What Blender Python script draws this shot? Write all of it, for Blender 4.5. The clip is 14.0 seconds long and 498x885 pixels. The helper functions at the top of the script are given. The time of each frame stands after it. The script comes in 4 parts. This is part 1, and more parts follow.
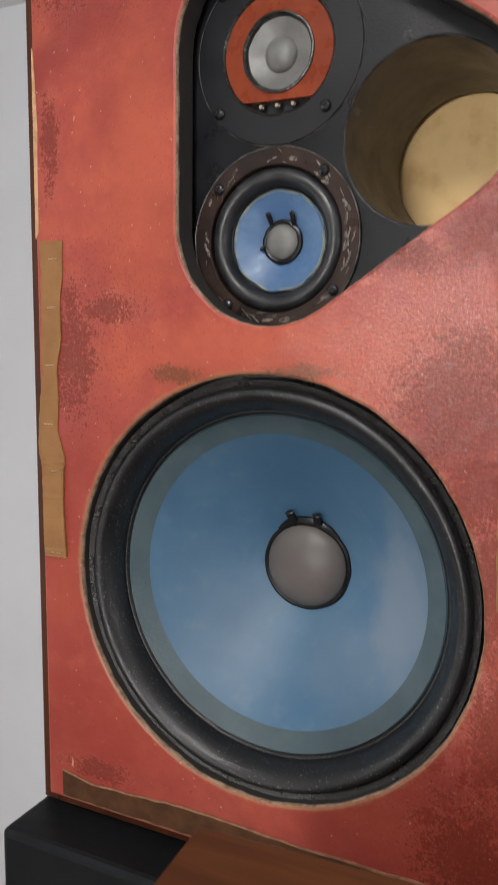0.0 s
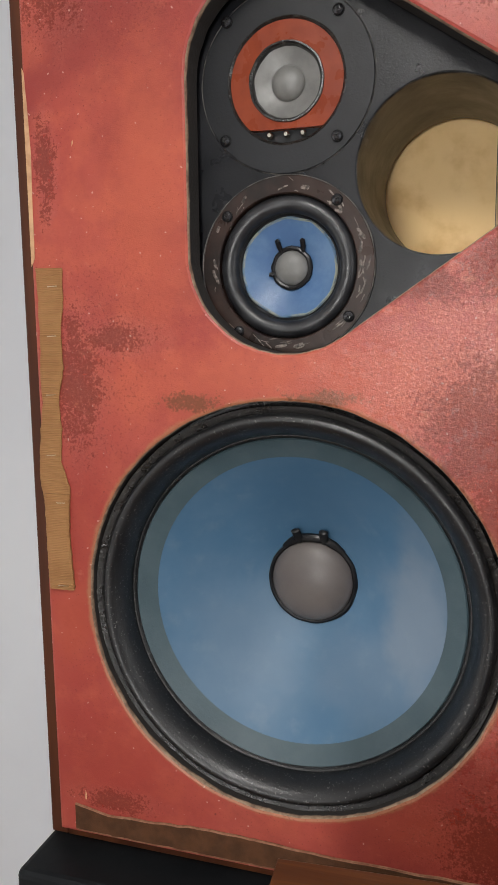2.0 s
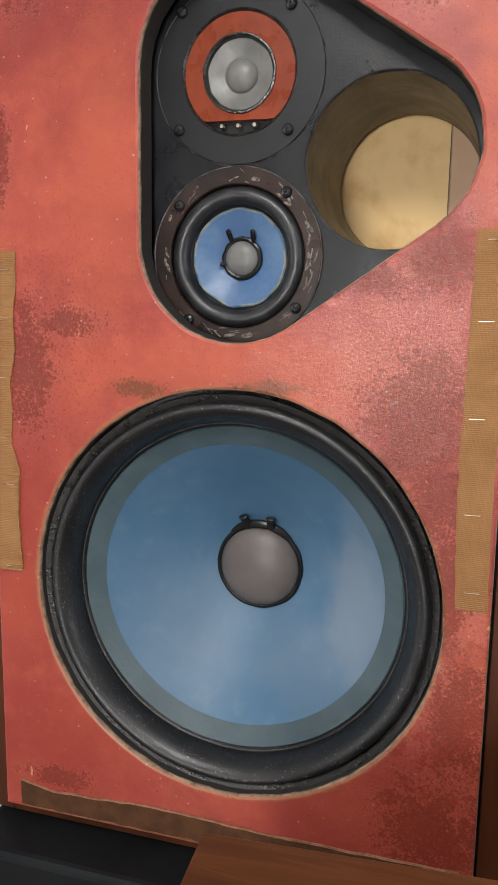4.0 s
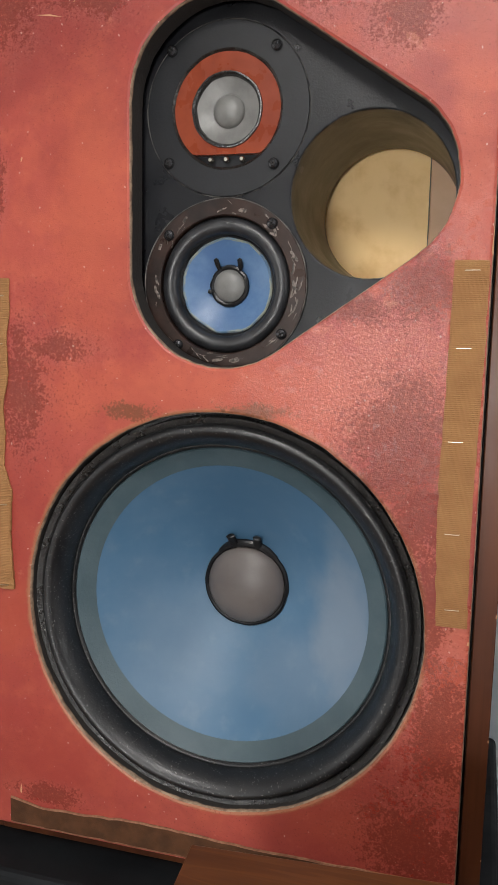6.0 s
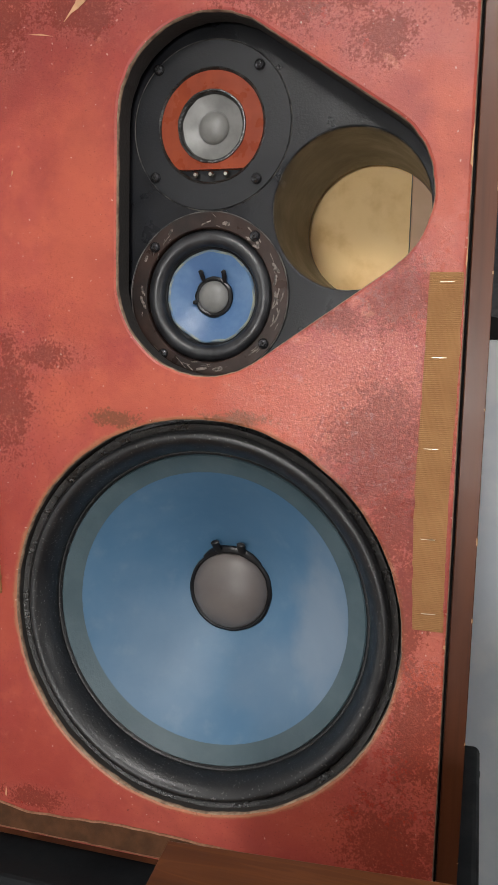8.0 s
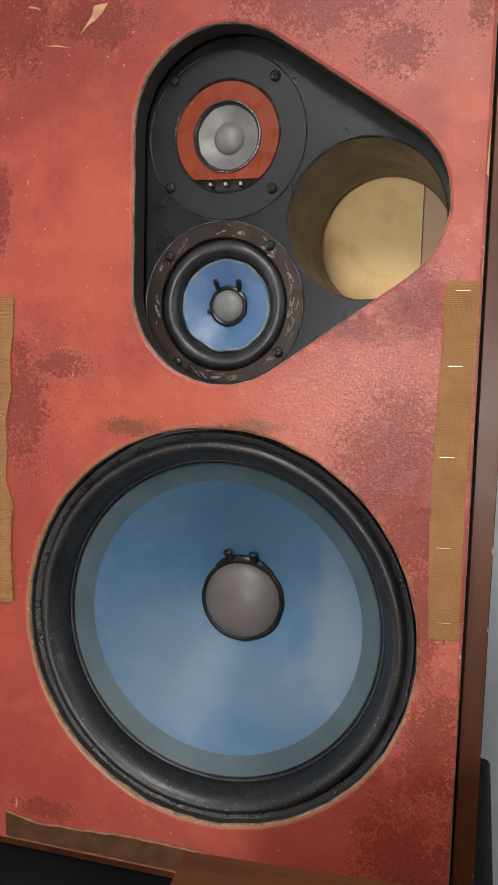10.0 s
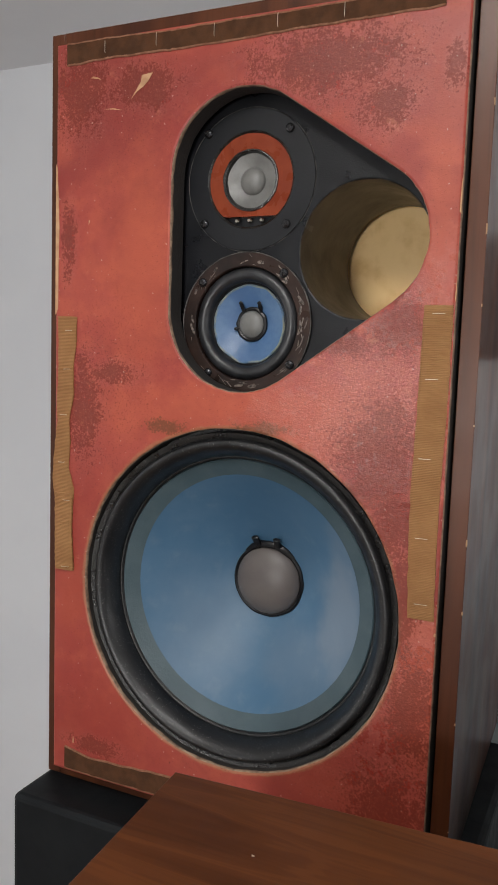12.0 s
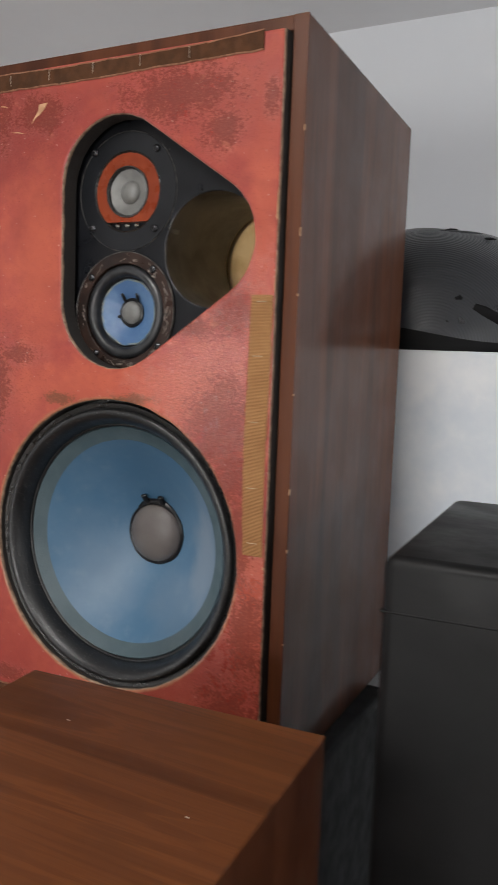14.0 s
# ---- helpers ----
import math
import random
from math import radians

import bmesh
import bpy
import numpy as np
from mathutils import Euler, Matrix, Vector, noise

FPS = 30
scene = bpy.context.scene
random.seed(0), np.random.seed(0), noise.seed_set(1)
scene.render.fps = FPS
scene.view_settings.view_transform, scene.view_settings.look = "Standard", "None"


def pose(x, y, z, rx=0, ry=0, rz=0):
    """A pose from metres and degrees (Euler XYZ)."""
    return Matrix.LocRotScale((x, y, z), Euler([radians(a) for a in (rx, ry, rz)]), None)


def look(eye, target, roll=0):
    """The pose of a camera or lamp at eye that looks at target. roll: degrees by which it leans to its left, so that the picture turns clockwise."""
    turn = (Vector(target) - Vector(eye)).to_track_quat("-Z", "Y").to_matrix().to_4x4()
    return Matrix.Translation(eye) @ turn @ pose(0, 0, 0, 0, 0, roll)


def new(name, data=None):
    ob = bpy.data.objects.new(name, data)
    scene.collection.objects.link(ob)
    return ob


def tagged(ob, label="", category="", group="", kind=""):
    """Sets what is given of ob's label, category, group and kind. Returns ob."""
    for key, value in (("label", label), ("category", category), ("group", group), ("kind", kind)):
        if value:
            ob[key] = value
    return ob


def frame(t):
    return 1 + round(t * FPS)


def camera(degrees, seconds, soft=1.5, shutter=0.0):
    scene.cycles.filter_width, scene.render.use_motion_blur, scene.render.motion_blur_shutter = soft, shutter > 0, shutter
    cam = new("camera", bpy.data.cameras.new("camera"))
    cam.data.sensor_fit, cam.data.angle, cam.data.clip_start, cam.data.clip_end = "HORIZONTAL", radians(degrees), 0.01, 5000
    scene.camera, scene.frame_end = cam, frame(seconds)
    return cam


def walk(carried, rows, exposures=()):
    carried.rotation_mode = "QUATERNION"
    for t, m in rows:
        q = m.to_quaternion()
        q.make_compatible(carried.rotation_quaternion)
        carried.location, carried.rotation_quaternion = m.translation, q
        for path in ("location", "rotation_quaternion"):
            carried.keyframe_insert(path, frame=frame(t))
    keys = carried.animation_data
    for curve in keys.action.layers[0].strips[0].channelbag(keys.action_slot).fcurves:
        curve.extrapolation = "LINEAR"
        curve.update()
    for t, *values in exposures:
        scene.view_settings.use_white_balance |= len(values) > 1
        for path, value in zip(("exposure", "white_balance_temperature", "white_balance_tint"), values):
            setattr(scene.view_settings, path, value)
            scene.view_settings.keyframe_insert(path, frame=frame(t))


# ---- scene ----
cam = camera(34.2, 14.0, 1.15, 0.35)
PATH = [
    (0, (0.401, -0.465, 1.361), (-0.474, 1.313, 1.091), 0.6),
    (0.3, (0.388, -0.462, 1.417), (-0.474, 1.303, 1.037), -0.6),
    (0.5, (0.364, -0.467, 1.407), (-0.412, 1.354, 1.123), -0.5),
    (1, (0.323, -0.474, 1.398), (-0.377, 1.375, 1.099), -1.0),
    (1.5, (0.337, -0.478, 1.399), (-0.318, 1.386, 1.092), -1.0),
    (2, (0.321, -0.499, 1.387), (-0.295, 1.38, 1.086), -0.7),
    (2.5, (0.328, -0.501, 1.39), (-0.285, 1.376, 1.073), -0.5),
    (3, (0.335, -0.489, 1.382), (-0.258, 1.394, 1.061), 0.0),
    (3.5, (0.338, -0.496, 1.39), (-0.246, 1.387, 1.056), 0.5),
    (4, (0.347, -0.501, 1.39), (-0.225, 1.386, 1.053), 0.9),
    (6.5, (0.354, -0.523, 1.395), (-0.184, 1.384, 1.119), 1.1),
    (7, (0.359, -0.528, 1.394), (-0.176, 1.381, 1.128), 1.2),
    (9.5, (0.369, -0.524, 1.385), (-0.186, 1.385, 1.16), 1.7),
    (10, (0.356, -0.53, 1.386), (-0.186, 1.383, 1.17), 1.5),
    (10.5, (0.369, -0.528, 1.388), (-0.185, 1.382, 1.176), 1.8),
    (11, (0.421, -0.538, 1.397), (-0.202, 1.351, 1.187), 1.8),
    (11.5, (0.447, -0.554, 1.395), (-0.244, 1.311, 1.181), 2.0),
    (12, (0.472, -0.586, 1.397), (-0.376, 1.212, 1.176), 1.9),
    (12.5, (0.506, -0.621, 1.397), (-0.351, 1.175, 1.193), 2.2),
    (13, (0.526, -0.637, 1.4), (-0.354, 1.147, 1.191), 2.2),
    (13.5, (0.558, -0.644, 1.395), (-0.321, 1.14, 1.187), 2.1),
    (13.7, (0.59, -0.642, 1.394), (-0.293, 1.139, 1.177), 2.0),
    (13.8, (0.612, -0.641, 1.387), (-0.277, 1.138, 1.179), 2.0),
    (14, (0.663, -0.635, 1.382), (-0.252, 1.131, 1.169), 2.1),
]
EXPOSURES = [(0, -0.66), (2.5, -0.62), (4, -0.46), (7, -0.58), (10.5, -0.56), (11.5, -0.7), (12.5, -0.95), (13.5, -0.9), (14, -0.74)]
walk(cam, [(t, look(eye, target, roll)) for t, eye, target, roll in PATH], EXPOSURES)

# ---- light ----
world = bpy.data.worlds.new("world")
scene.world = world
world.use_nodes = True
wn = world.node_tree.nodes
sky = wn.new("ShaderNodeTexSky")
sky.sky_type = "NISHITA"
sky.sun_disc = False
sky.sun_elevation, sky.sun_rotation = radians(40), radians(200)
world.node_tree.links.new(sky.outputs[0], wn["Background"].inputs[0])
wn["Background"].inputs[1].default_value = 0.1

FLOOR, CEIL = -0.35, 1.995
ROOM_X0, ROOM_X1, ROOM_Y0, ROOM_Y1 = -1.9, 2.3, -2.6, 0.85
LAMP_X, LAMP_Y = 0.28, -0.75
EW_Y0, EW_Y1, EW_Z0, EW_Z1 = -1.1, -0.2, 1.15, 1.7
SW_Y0, SW_Y1, SW_Z0, SW_Z1 = -1.7, -0.5, 0.5, 1.8
WIN_X0, WIN_X1, WIN_Z0, WIN_Z1 = 0.0, 0.42, 1.0, 1.42


def area_light(name, m, sx, sy, watts, color):
    data = bpy.data.lights.new(name, "AREA")
    data.shape, data.size, data.size_y, data.energy, data.color = "RECTANGLE", sx, sy, watts, color
    ob = new(name, data)
    ob.matrix_world = m
    return ob


# Added fill lights; their windows and ceiling lamp are unseen and made up.
area_light("window_daylight", pose((WIN_X0 + WIN_X1) / 2, ROOM_Y0 + 0.02, (WIN_Z0 + WIN_Z1) / 2, 90, 0, 0), WIN_X1 - WIN_X0, WIN_Z1 - WIN_Z0, 36, (1.0, 0.985, 0.955))
area_light("side_window_daylight", pose(ROOM_X0 + 0.02, (SW_Y0 + SW_Y1) / 2, (SW_Z0 + SW_Z1) / 2, 90, 0, -90), SW_Y1 - SW_Y0, SW_Z1 - SW_Z0, 13, (1.0, 0.985, 0.96))
area_light("east_window_daylight", pose(ROOM_X1 - 0.02, (EW_Y0 + EW_Y1) / 2, (EW_Z0 + EW_Z1) / 2, 90, 0, 90), EW_Y1 - EW_Y0, EW_Z1 - EW_Z0, 12, (1.0, 0.985, 0.97))
area_light("ceiling_lamp_light", pose(LAMP_X, LAMP_Y, CEIL - 0.085), 0.34, 0.34, 13, (1.0, 0.98, 0.95))


# ---- materials ----
class Mat:
    """A small builder for node materials."""

    def __init__(self, name, color=(0.5, 0.5, 0.5), rough=0.5, metal=0.0, coat=0.0, coat_rough=0.1, spec=0.5):
        self.m = bpy.data.materials.new(name)
        self.m.use_nodes = True
        self.t = self.m.node_tree
        self.b = self.t.nodes["Principled BSDF"]
        self.set("Base Color", (*color, 1))
        self.set("Roughness", rough)
        self.set("Metallic", metal)
        self.set("Coat Weight", coat)
        self.set("Coat Roughness", coat_rough)
        self.set("Specular IOR Level", spec)
        self.pos = self.t.nodes.new("ShaderNodeTexCoord").outputs["Object"]

    def set(self, name, value):
        if hasattr(value, "links"):
            self.t.links.new(value, self.b.inputs[name])
        else:
            self.b.inputs[name].default_value = value

    def feed(self, socket, value):
        if hasattr(value, "links"):
            self.t.links.new(value, socket)
        elif isinstance(value, tuple) and len(value) == 3 and socket.type == "RGBA":
            socket.default_value = (*value, 1)
        else:
            socket.default_value = value

    def math(self, op, a, b=0.0, clamp=False):
        n = self.t.nodes.new("ShaderNodeMath")
        n.operation, n.use_clamp = op, clamp
        self.feed(n.inputs[0], a)
        self.feed(n.inputs[1], b)
        return n.outputs[0]

    def vmath(self, op, a, b=(0, 0, 0)):
        n = self.t.nodes.new("ShaderNodeVectorMath")
        n.operation = op
        self.feed(n.inputs[0], a)
        self.feed(n.inputs[1], b)
        return n.outputs["Value"] if op in ("LENGTH", "DOT_PRODUCT", "DISTANCE") else n.outputs[0]

    def noise(self, scale, detail=4.0, rough=0.55, stretch=None, vec=None, kind="Fac", distort=0.0):
        n = self.t.nodes.new("ShaderNodeTexNoise")
        n.inputs["Scale"].default_value, n.inputs["Detail"].default_value = scale, detail
        n.inputs["Roughness"].default_value, n.inputs["Distortion"].default_value = rough, distort
        v = vec or self.pos
        if stretch:
            v = self.vmath("MULTIPLY", v, stretch)
        self.t.links.new(v, n.inputs["Vector"])
        return n.outputs[kind]

    def ramp(self, fac, lo, hi, to_lo=0.0, to_hi=1.0):
        n = self.t.nodes.new("ShaderNodeMapRange")
        n.interpolation_type = "SMOOTHSTEP"
        self.feed(n.inputs[0], fac)
        for i, v in enumerate((lo, hi, to_lo, to_hi)):
            n.inputs[i + 1].default_value = v
        return n.outputs[0]

    def mix(self, fac, a, b):
        n = self.t.nodes.new("ShaderNodeMix")
        n.data_type = "RGBA"
        self.feed(n.inputs[0], fac)
        self.feed(n.inputs[6], a)
        self.feed(n.inputs[7], b)
        return n.outputs[2]

    def blob(self, x, z, rx, rz, soft=0.6, wobble=None):
        """1 inside an ellipse on a plane of x and z, 0 outside, with an uneven rim."""
        p = self.vmath("MULTIPLY", self.vmath("SUBTRACT", self.pos, (x, 0, z)), (1 / rx, 0.0, 1 / rz))
        d = self.vmath("LENGTH", p)
        if wobble is not None:
            d = self.math("ADD", d, wobble)
        return self.ramp(d, 1.0 + soft, 1.0 - soft)

    def sum(self, sockets):
        total = sockets[0]
        for s in sockets[1:]:
            total = self.math("MAXIMUM", total, s)
        return total

    def bump(self, height, strength, distance):
        n = self.t.nodes.new("ShaderNodeBump")
        n.inputs["Strength"].default_value, n.inputs["Distance"].default_value = strength, distance
        self.t.links.new(height, n.inputs["Height"])
        self.set("Normal", n.outputs[0])


def red_paint():
    a = Mat("worn_red_paint", rough=0.4, spec=0.4)
    big, mid = a.noise(9, 5, 0.6), a.noise(38, 6, 0.65)
    fine = a.noise(1100, 2, 0.6)
    wob = a.math("MULTIPLY", a.math("SUBTRACT", a.noise(55, 8, 0.76), 0.5), 3.0)
    col = a.mix(a.ramp(big, 0.3, 0.7), (0.385, 0.077, 0.054), (0.31, 0.051, 0.042))
    col = a.mix(a.math("MULTIPLY", a.ramp(mid, 0.45, 0.62), 0.42), col, (0.48, 0.108, 0.058))
    cloud = a.ramp(a.noise(5.5, 5, 0.62, distort=0.6), 0.44, 0.66)
    col = a.mix(a.math("MULTIPLY", cloud, 0.75), col, (0.22, 0.036, 0.032))
    # smoother orange patches round the openings and along the edges
    warm = a.sum([a.blob(0.2, 1.345, 0.17, 0.03, 0.6, wob), a.blob(0.09, 1.46, 0.028, 0.09, 0.7, wob), a.blob(0.345, 1.15, 0.02, 0.06, 0.6, wob),
                  a.blob(0.02, 1.17, 0.015, 0.03, 0.6, wob), a.blob(0.3, 1.05, 0.05, 0.02, 0.8, wob), a.blob(0.34, 1.5, 0.012, 0.09, 0.7, wob)])
    col = a.mix(a.math("MULTIPLY", warm, 0.42), col, (0.5, 0.115, 0.057))
    deep = a.sum([a.blob(0.3, 1.05, 0.09, 0.06, 0.9, wob), a.blob(0.03, 1.24, 0.03, 0.12, 0.9, wob), a.blob(0.05, 1.06, 0.06, 0.05, 0.9, wob), a.blob(0.3, 1.6, 0.06, 0.04, 0.9, wob)])
    col = a.mix(a.math("MULTIPLY", deep, 0.55), col, (0.26, 0.034, 0.024))
    # a worn pale band round the big opening
    ring = a.math("SUBTRACT", a.vmath("LENGTH", a.vmath("MULTIPLY", a.vmath("SUBTRACT", a.pos, (0.1803, 0, 1.1898)), (1, 0, 1))), 0.1448)
    ring = a.math("ADD", ring, a.math("MULTIPLY", a.math("SUBTRACT", a.noise(90, 6, 0.7), 0.5), 0.008))
    col = a.mix(a.math("MULTIPLY", a.ramp(ring, 0.0042, 0.0012), 0.7), col, (0.33, 0.15, 0.075))
    # dark rubbed stains with a grainy rim
    grain = a.noise(560, 3, 0.7)
    coarse = a.noise(230, 6, 0.8)
    rough_rim = a.math("ADD", a.math("MULTIPLY", a.math("SUBTRACT", coarse, 0.5), 2.2), a.math("MULTIPLY", a.math("SUBTRACT", grain, 0.5), 1.6))
    stain = a.sum([a.blob(0.030, 1.345, 0.020, 0.045, 0.9, wob), a.blob(0.305, 1.318, 0.036, 0.05, 0.8, wob), a.blob(0.25, 1.615, 0.06, 0.026, 0.8, wob),
                   a.blob(0.09, 1.612, 0.035, 0.018, 0.8, wob), a.blob(0.014, 1.49, 0.008, 0.03, 0.9, wob), a.blob(0.314, 1.418, 0.026, 0.022, 0.8, wob),
                   a.blob(0.025, 1.612, 0.028, 0.034, 0.9, wob), a.blob(0.338, 1.13, 0.018, 0.05, 0.9, wob), a.blob(0.272, 1.405, 0.025, 0.010, 0.8, wob),
                   a.blob(0.345, 1.6, 0.008, 0.015, 0.9, wob), a.blob(0.296, 1.578, 0.022, 0.018, 0.9, wob), a.blob(0.328, 1.215, 0.014, 0.045, 0.8, wob),
                   a.blob(0.10, 1.604, 0.020, 0.013, 0.7, wob), a.blob(0.06, 1.375, 0.03, 0.010, 0.9, wob), a.blob(0.316, 1.275, 0.02, 0.035, 0.8, wob), a.blob(0.05, 1.032, 0.03, 0.008, 0.9, wob), a.blob(0.325, 1.045, 0.035, 0.035, 0.9, wob)])
    rubbed = a.ramp(a.math("ADD", stain, a.math("MULTIPLY", rough_rim, 1.25)), 0.45, 0.78)
    col = a.mix(a.math("MULTIPLY", rubbed, 0.74), col, (0.15, 0.022, 0.012))
    halo = a.sum([a.blob(0.05, 1.36, 0.045, 0.07, 0.9, wob), a.blob(0.295, 1.35, 0.06, 0.09, 0.9, wob), a.blob(0.06, 1.6, 0.06, 0.035, 0.9, wob), a.blob(0.26, 1.6, 0.07, 0.04, 0.9, wob), a.blob(0.32, 1.09, 0.04, 0.09, 0.9, wob)])
    grains = a.math("MULTIPLY", a.ramp(a.noise(430, 4, 0.72), 0.55, 0.61), halo)
    col = a.mix(a.math("MULTIPLY", grains, 0.68), col, (0.15, 0.022, 0.014))
    # brown smudges over the top of the woofer opening
    smudge = a.sum([a.blob(0.118, 1.3325, 0.026, 0.0065, 0.8, wob), a.blob(0.208, 1.3365, 0.026, 0.006, 0.8, wob)])
    smudge = a.ramp(a.math("ADD", smudge, a.math("MULTIPLY", rough_rim, 1.1)), 0.45, 0.95)
    col = a.mix(a.math("MULTIPLY", smudge, 0.8), col, (0.13, 0.05, 0.022))
    # pale scuffs, small dark pocks and pale dust
    scuff = a.ramp(a.noise(42, 7, 0.7), 0.60, 0.72)
    col = a.mix(a.math("MULTIPLY", scuff, 0.4), col, (0.55, 0.19, 0.11))
    pock = a.math("MULTIPLY", a.ramp(a.noise(230, 3, 0.6), 0.68, 0.74), a.ramp(a.noise(14, 3), 0.4, 0.65, 0.1, 0.8))
    col = a.mix(pock, col, (0.14, 0.025, 0.02))
    speck = a.math("MULTIPLY", a.ramp(a.noise(640, 3, 0.6), 0.61, 0.67), a.ramp(a.noise(11, 4, 0.6), 0.36, 0.6, 0.08, 0.6))
    col = a.mix(speck, col, (0.12, 0.018, 0.014))
    dust = a.ramp(a.noise(330, 1, 0.4), 0.735, 0.765)
    col = a.mix(a.math("MULTIPLY", dust, 0.5), col, (0.62, 0.42, 0.34))
    # sandy worn zones, whose pinkish flecks also put sheen into the colour
    gritty = a.sum([a.blob(0.295, 1.36, 0.065, 0.085, 0.9, wob), a.math("MULTIPLY", a.blob(0.32, 1.14, 0.045, 0.12, 0.9, wob), 0.45), a.math("MULTIPLY", stain, 0.4)])
    sheen_fleck = a.math("MULTIPLY", a.ramp(a.noise(480, 3, 0.65), 0.52, 0.64), gritty)
    col = a.mix(a.math("MULTIPLY", sheen_fleck, a.math("SUBTRACT", 0.75, a.math("MULTIPLY", rubbed, 0.4))), col, (0.6, 0.165, 0.11))
    a.set("Base Color", col)
    grit = a.math("ADD", a.math("MULTIPLY", fine, 0.13), a.math("MULTIPLY", a.noise(470, 4, 0.68), a.math("ADD", a.math("MULTIPLY", gritty, 1.1), 0.16)))
    a.set("Roughness", a.math("SUBTRACT", a.ramp(mid, 0.3, 0.7, 0.30, 0.42), a.math("MULTIPLY", a.math("SUBTRACT", gritty, a.math("MULTIPLY", rubbed, 0.3)), 0.20)))
    a.set("Specular IOR Level", a.math("ADD", a.math("MULTIPLY", a.math("SUBTRACT", gritty, a.math("MULTIPLY", rubbed, 0.3), True), 0.8), 0.28))
    a.bump(grit, 1.0, 0.00072)
    return a.m


def darkening_edge():
    a = Mat("darkening_board_edge", rough=0.8)
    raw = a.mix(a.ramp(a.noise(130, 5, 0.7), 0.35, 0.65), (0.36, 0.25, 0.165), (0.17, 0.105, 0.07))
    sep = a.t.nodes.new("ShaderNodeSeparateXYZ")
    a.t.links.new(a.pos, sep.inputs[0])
    # bare board near the face, near-black a few millimetres further in
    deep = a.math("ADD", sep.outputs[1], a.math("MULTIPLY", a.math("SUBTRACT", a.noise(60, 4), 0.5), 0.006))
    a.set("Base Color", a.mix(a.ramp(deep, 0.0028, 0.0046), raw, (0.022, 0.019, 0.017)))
    a.bump(a.noise(500, 3), 0.5, 0.001)
    return a.m


def wood(name, light, dark, rough, coat, coat_rough, along, scale=1.0, spec=0.5, swirl=0.8, lines=0.0):
    """Figured veneer whose grain runs along one axis."""
    a = Mat(name, rough=rough, coat=coat, coat_rough=coat_rough, spec=spec)
    st = {"x": (0.9, 10, 10), "y": (10, 0.9, 10), "z": (10, 10, 0.9)}[along]
    fine = {"x": (6, 220, 220), "y": (220, 6, 220), "z": (220, 220, 6)}[along]
    flow = a.noise(2.2 * scale, 4, 0.5, st, distort=swirl)
    pores = a.noise(1.0, 3, 0.6, fine)
    band = a.ramp(flow, 0.34, 0.64)
    col = a.mix(band, dark, light)
    col = a.mix(a.math("MULTIPLY", a.ramp(pores, 0.5, 0.68), 0.22), col, tuple(c * 0.45 for c in dark))
    if lines:
        ring = a.ramp(a.math("SINE", a.math("MULTIPLY", flow, 38.0)), 0.2, 1.0)
        col = a.mix(a.math("MULTIPLY", ring, lines), col, tuple(c * 0.6 for c in dark))
        pale = a.ramp(a.math("SINE", a.math("MULTIPLY", flow, 31.0)), 0.9, 1.0)
        col = a.mix(a.math("MULTIPLY", pale, lines * 0.7), col, tuple(c * 1.5 for c in light))
    a.set("Base Color", col)
    a.set("Roughness", a.ramp(a.noise(14, 4), 0.3, 0.7, rough - 0.05, rough + 0.08))
    a.bump(pores, 0.12, 0.0006)
    return a.m


def mottled(name, c1, c2, scale, rough, bump_scale=300, bump=0.2, metal=0.0, lo=0.35, hi=0.65, spec=0.5, coat=0.0, dist=0.0006):
    a = Mat(name, rough=rough, metal=metal, spec=spec, coat=coat)
    a.set("Base Color", a.mix(a.ramp(a.noise(scale, 5, 0.6), lo, hi), c1, c2))
    a.set("Roughness", a.ramp(a.noise(scale * 2.3, 4), 0.3, 0.7, max(rough - 0.07, 0.03), rough + 0.07))
    a.bump(a.noise(bump_scale, 4, 0.6), bump, dist)
    return a.m


def dusty_black(name, base, dust_c, amount, rough, grain=500, spec=0.35, depth=0.0004):
    a = Mat(name, rough=rough, spec=spec)
    d = a.math("MULTIPLY", a.ramp(a.noise(620, 2, 0.5), 0.63, 0.72), amount)
    haze = a.math("MULTIPLY", a.ramp(a.noise(40, 4), 0.4, 0.75), 0.35)
    col = a.mix(haze, base, tuple(c * 2.2 for c in base))
    a.set("Base Color", a.mix(d, col, dust_c))
    a.set("Roughness", a.ramp(a.noise(70, 4), 0.3, 0.7, rough - 0.08, rough + 0.1))
    a.bump(a.noise(grain, 4, 0.65), 0.6, depth)
    return a.m


def webbing(name, c1, c2):
    a = Mat(name, rough=0.78, spec=0.25)
    ribs = a.t.nodes.new("ShaderNodeTexWave")
    ribs.bands_direction = "Z"
    ribs.inputs["Scale"].default_value, ribs.inputs["Distortion"].default_value = 250, 0.6
    a.t.links.new(a.pos, ribs.inputs["Vector"])
    cross = a.t.nodes.new("ShaderNodeTexWave")
    cross.bands_direction = "X"
    cross.inputs["Scale"].default_value, cross.inputs["Distortion"].default_value = 420, 0.4
    a.t.links.new(a.pos, cross.inputs["Vector"])
    weave = a.math("ADD", a.math("MULTIPLY", ribs.outputs["Fac"], 0.7), a.math("MULTIPLY", cross.outputs["Fac"], 0.3))
    col = a.mix(a.ramp(a.noise(35, 4), 0.3, 0.7), c1, c2)
    a.set("Base Color", a.mix(a.math("MULTIPLY", weave, 0.24), col, (0.15, 0.075, 0.028)))
    a.bump(weave, 0.5, 0.0007)
    return a.m


